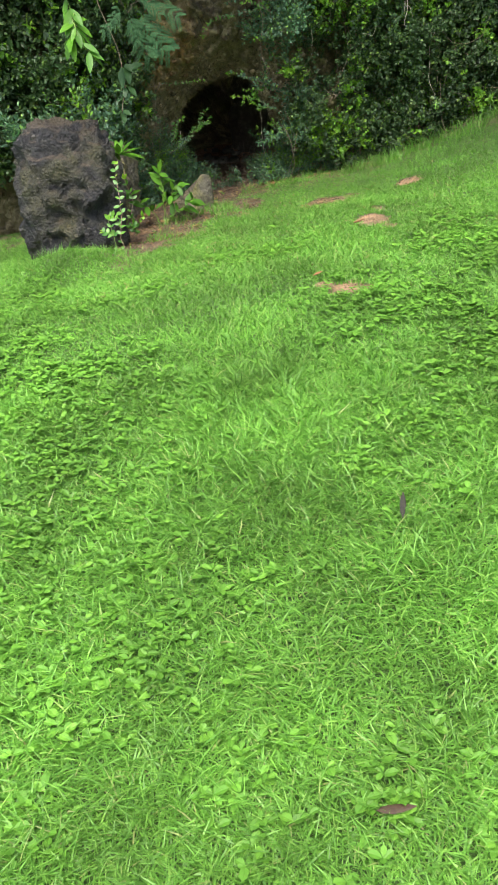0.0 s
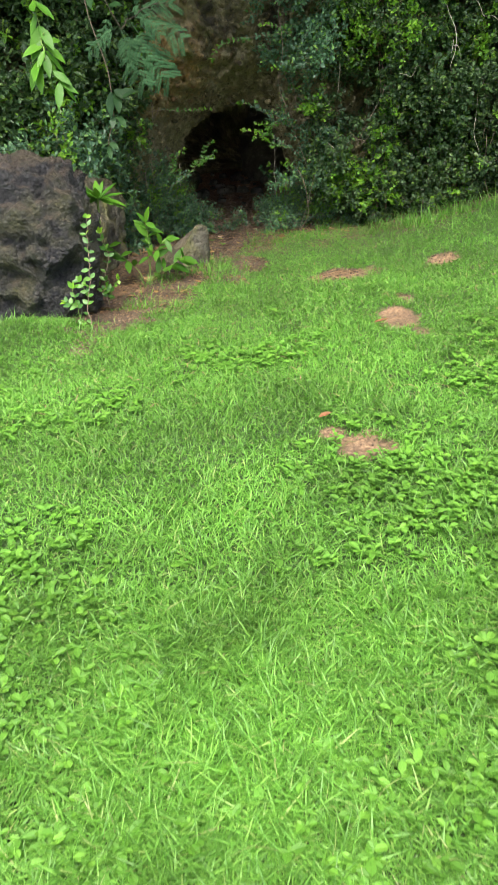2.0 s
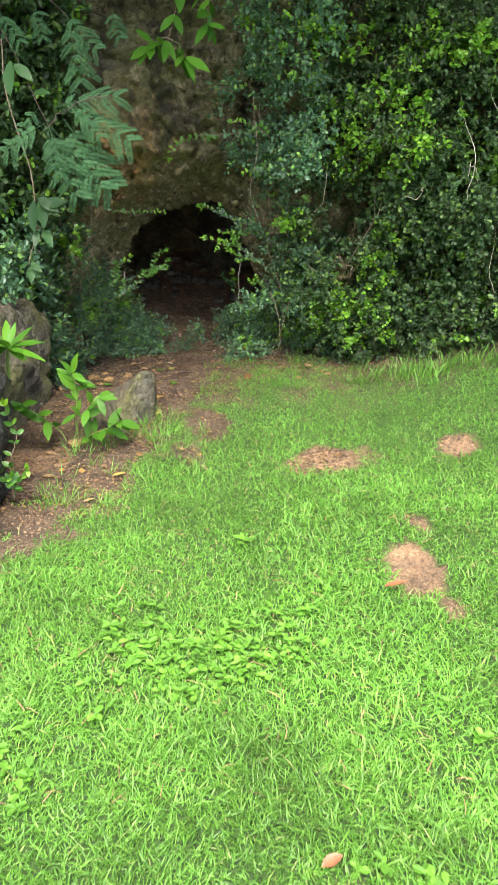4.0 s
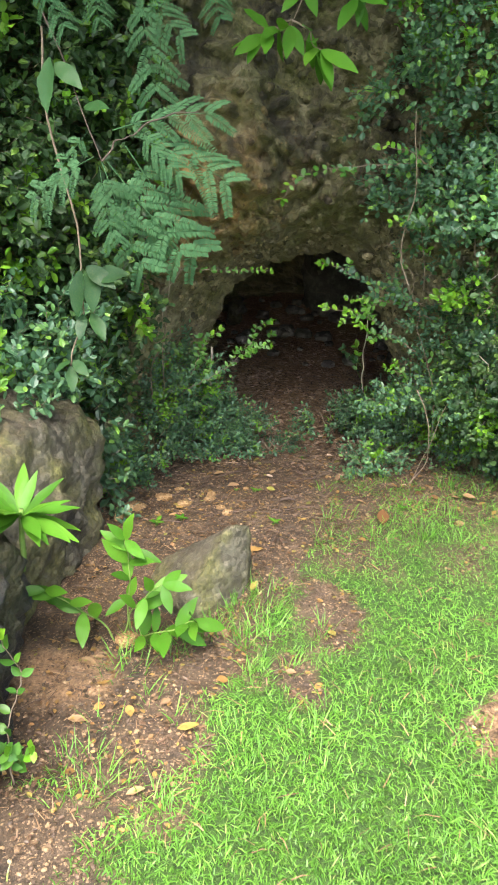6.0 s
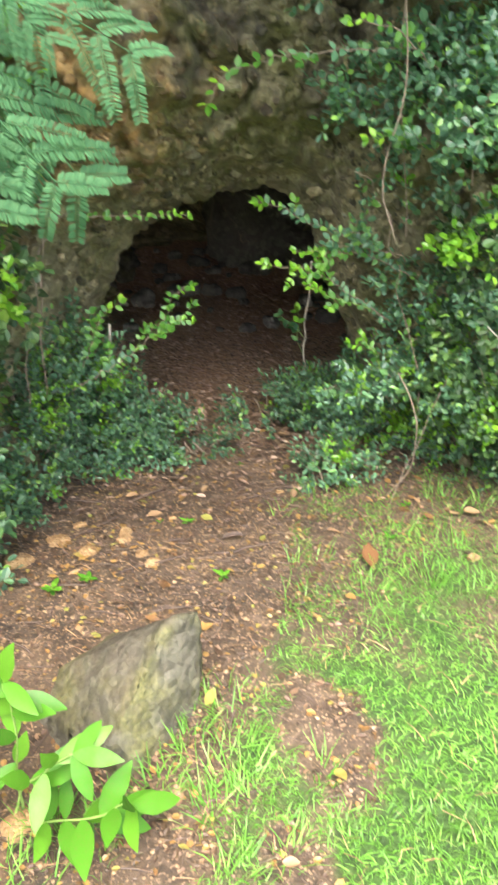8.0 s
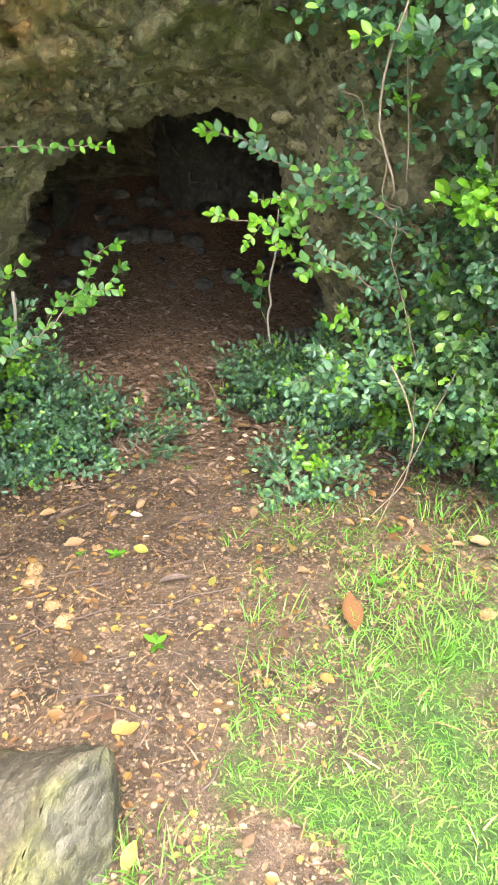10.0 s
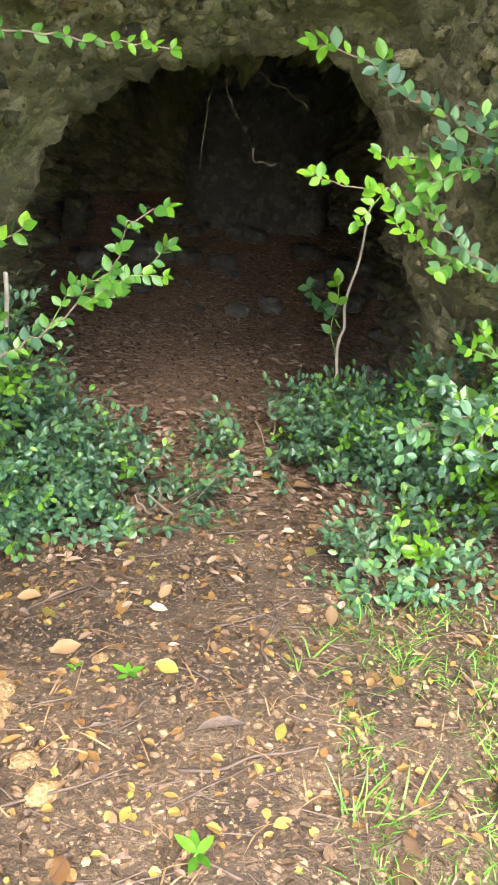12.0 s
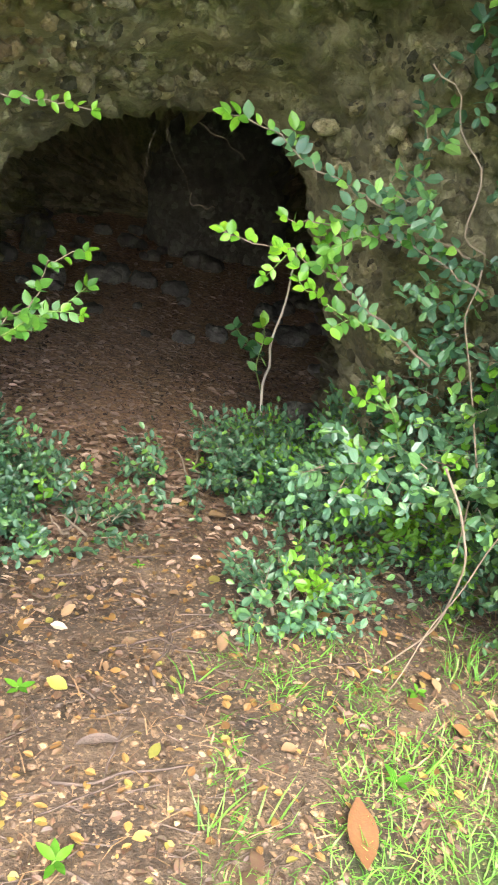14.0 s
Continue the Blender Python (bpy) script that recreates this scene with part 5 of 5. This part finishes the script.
r = np.random.default_rng(260)
x, y, r = on_path(5000, (-1.0, 0.9, 6.5, 10.5), 261, 0.7)
n1 = len(x)
a, ln = r.uniform(0, 6.28, n1), r.uniform(0.02, 0.09, n1)
stick = (np.array([(-0.5, 0, 0), (0.5, 0, 0), (0, 0, 0.8), (-0.3, 1, 0), (0.3, 1, 0), (0, 1, 0.5)], float), [np.array([(0, 1, 4, 3), (1, 2, 5, 4), (2, 0, 3, 5)])])
v, f = scatter(stick, np.stack([x, y, ground_z(x, y) + 0.004], -1), np.stack([np.cos(a), np.sin(a), r.normal(0, 0.1, n1)], -1), np.tile((0.0, 0.0, 1.0), (n1, 1)), ln, r.uniform(0.0012, 0.003, n1))
solo("twig_litter", mesh_of("twig_litter", v, f, dark_twig), "fine dark twig litter scattered over the path", "litter", kind="stuff")


weed_big = big_leaf("leaf", weed_leaf, 5, 0.2, 0.25)


def sprout(x_, y_, size, leaves_, seed, mesh, label):
    r_ = np.random.default_rng(seed)
    z = float(ground_z(x_, y_))
    ob = thing("sprout", (x_, y_, z), label, "plant", "sprouts on the path")
    top = (x_ + 0.005, y_, z + size * 0.6)
    part("stem", mesh_of("stem", *tube(bend((x_, y_, z - 0.01), top, 0, 0.002, 3, seed), [0.002, 0.0015], 5), green_stem, True), ob)
    for q in range(leaves_):
        a_ = 2 * math.pi * q / leaves_ + r_.uniform(0, 0.8)
        l_ = size * r_.uniform(0.7, 1.2)
        part("leaf", mesh, ob, basis=aim((top[0], top[1], top[2] - 0.3 * size * r_.uniform(0, 1)), (math.cos(a_), math.sin(a_), 0.35), (0, -0.2, 1), l_, l_ * 0.45))


for k, (sx, sy, s, q) in enumerate(((-0.4, 8.29, 0.05, 5), (-0.28, 7.9, 0.06, 5), (-0.18, 8.75, 0.03, 4), (-0.83, 7.9, 0.07, 7), (-0.72, 7.95, 0.06, 6), (-0.5, 8.32, 0.03, 3), (-0.3, 8.85, 0.03, 4), (0.42, 8.3, 0.05, 5), (0.02, 8.12, 0.03, 3), (0.3, 8.05, 0.05, 4),
                                    (-0.05, 2.0, 0.07, 6), (-0.15, 1.6, 0.06, 5), (0.12, 1.55, 0.06, 5), (0.18, 5.95, 0.09, 7), (-0.4, 1.35, 0.06, 6), (0.55, 1.3, 0.07, 6), (-0.1, 3.5, 0.06, 6))):
    sprout(sx, sy, s * 0.62, q, 500 + k, weed_big if k > 9 else sapling_leaf, "small bright green sprout growing from the ground")
pod = big_leaf("seed_pod", dark_twig, 6, 0.2, 0.9)
lay(-0.27, 8.13, 0.15, 0.085, 0.03, pod, "dark split seed pod lying on the path", "seed_pod", 0.02, "seed pod")
for k, (p0, p1, rad) in enumerate((((-0.3, 8.06), (-0.06, 8.09), 0.0035), ((-0.62, 7.98), (-0.38, 8.07), 0.003), ((-0.13, 8.3), (-0.1, 8.5), 0.004), ((-0.9, 8.22), (-0.66, 8.4), 0.003))):
    pts = bend((*p0, 0), (*p1, 0), 0, 0.008, 6, 520 + k)
    pts[:, 2] = ground_z(pts[:, 0], pts[:, 1]) + rad * 0.7 + 0.006
    solo("stick", mesh_of("stick", *tube(pts, [rad, rad * 0.6], 7), dark_twig, True), "dark weathered stick lying on the path", "stick")

# stones
STONES = [(-0.74, 8.14, 0.045, 0.5), (-0.86, 8.25, 0.05, 0.2), (-0.76, 7.08, 0.055, 0.9), (-0.98, 8.12, 0.06, 0.3), (-1.02, 8.0, 0.05, 1.0), (-0.62, 8.22, 0.035, 0.4), (-0.55, 8.1, 0.028, 0.1),
          (-0.51, 8.03, 0.035, 0.7), (-0.62, 8.27, 0.035, 1.4), (-0.03, 8.48, 0.022, 0.3), (-0.45, 8.35, 0.02, 0.6), (-0.8, 8.36, 0.03, 0.2), (0.2, 8.62, 0.03, 0.2), (0.55, 7.9, 0.03, 0.8), (0.75, 7.95, 0.025, 0.1)]
for k, (sx, sy, s, t) in enumerate(STONES):
    rock("stone", (sx, sy, float(ground_z(sx, sy)) + s * 0.1), (s * 0.85, s * 0.6, s * 0.4), tan_stone, "rough tan stone lying on the path", "stone", 10 + k, 3, 2.6, 0.22, t * 57, group="stones on the path")
r = np.random.default_rng(250)
for k in range(80):
    sx, sy = r.uniform(-1.1, 0.9), 10.3 + 1.75 * r.uniform(0, 1) ** 0.6
    s = r.uniform(0.025, 0.085)
    rock("stone", (sx, sy, float(ground_z(sx, sy)) + s * 0.3), (s, s * r.uniform(0.6, 0.9), s * 0.65), cave_rock, "dark grey rubble stone on the cave floor", "stone", 40 + k, 3, 2.6, 0.2, r.uniform(0, 180), group="rubble in the cave")
rock("stone", (-0.9, 11.5, 1.22), (0.07, 0.05, 0.14), grey_rock, "pale grey upright stone in the cave", "stone", 90, 4, 3, 0.15, 20, 15)
rock("stone", (0.42, 9.75, 1.07), (0.11, 0.07, 0.07), cave_rock, "grey stone at the foot of the cave wall", "stone", 91, 4, 3, 0.15)

# roots on the rock and in the cave
for a, b, rad in (((-0.92, 8.42, 2.05), (-0.98, 8.4, 1.3), 0.0045), ((-0.86, 8.42, 2.0), (-0.92, 8.42, 1.35), 0.004), ((-0.8, 8.36, 2.75), (-0.88, 8.38, 2.1), 0.0025),
                  ((-0.3, 9.35, 1.99), (-0.2, 9.4, 1.82), 0.0018), ((-0.22, 9.4, 2.02), (-0.06, 9.42, 1.95), 0.003), ((-0.2, 9.4, 1.83), (-0.12, 9.42, 1.80), 0.003), ((-0.33, 9.4, 1.98), (-0.34, 9.42, 1.75), 0.002),
                  ((-0.68, 9.05, 1.92), (-0.72, 9.08, 1.83), 0.003)):
    solo("root", mesh_of("root", *tube(bend(a, b, 0, 0.03 if a[1] < 9 else 0.012, 8, int(rad * 9000) + int(abs(a[0]) * 100)), [rad * (1 if a[1] < 9 else 0.65), rad * 0.4], 5), bark, True), "thin root hanging on the rock", "root", "roots on the rock")
VINE = np.array([(0.334, 8.35, 1.531), (0.376, 8.32, 1.467), (0.412, 8.28, 1.369), (0.447, 8.36, 1.157), (0.372, 8.391, 1.017)])
VINE = np.stack([np.interp(np.linspace(0, 4, 40), range(5), VINE[:, c]) for c in range(3)], -1)
for _ in range(6):
    VINE[1:-1] = (VINE[:-2] + 2 * VINE[1:-1] + VINE[2:]) / 4
solo("vine", mesh_of("vine", *tube(VINE, [0.003, 0.0022], 6), bark, True), "bare brown vine trailing to the ground", "vine")
solo("vine", mesh_of("vine", *tube(bend((0.5, 8.3, 1.55), (0.36, 8.3, 1.02), 0.0, 0.02, 9, 7), [0.002, 0.0015], 6), bark, True), "thin bare brown vine hanging into the shrub", "vine")
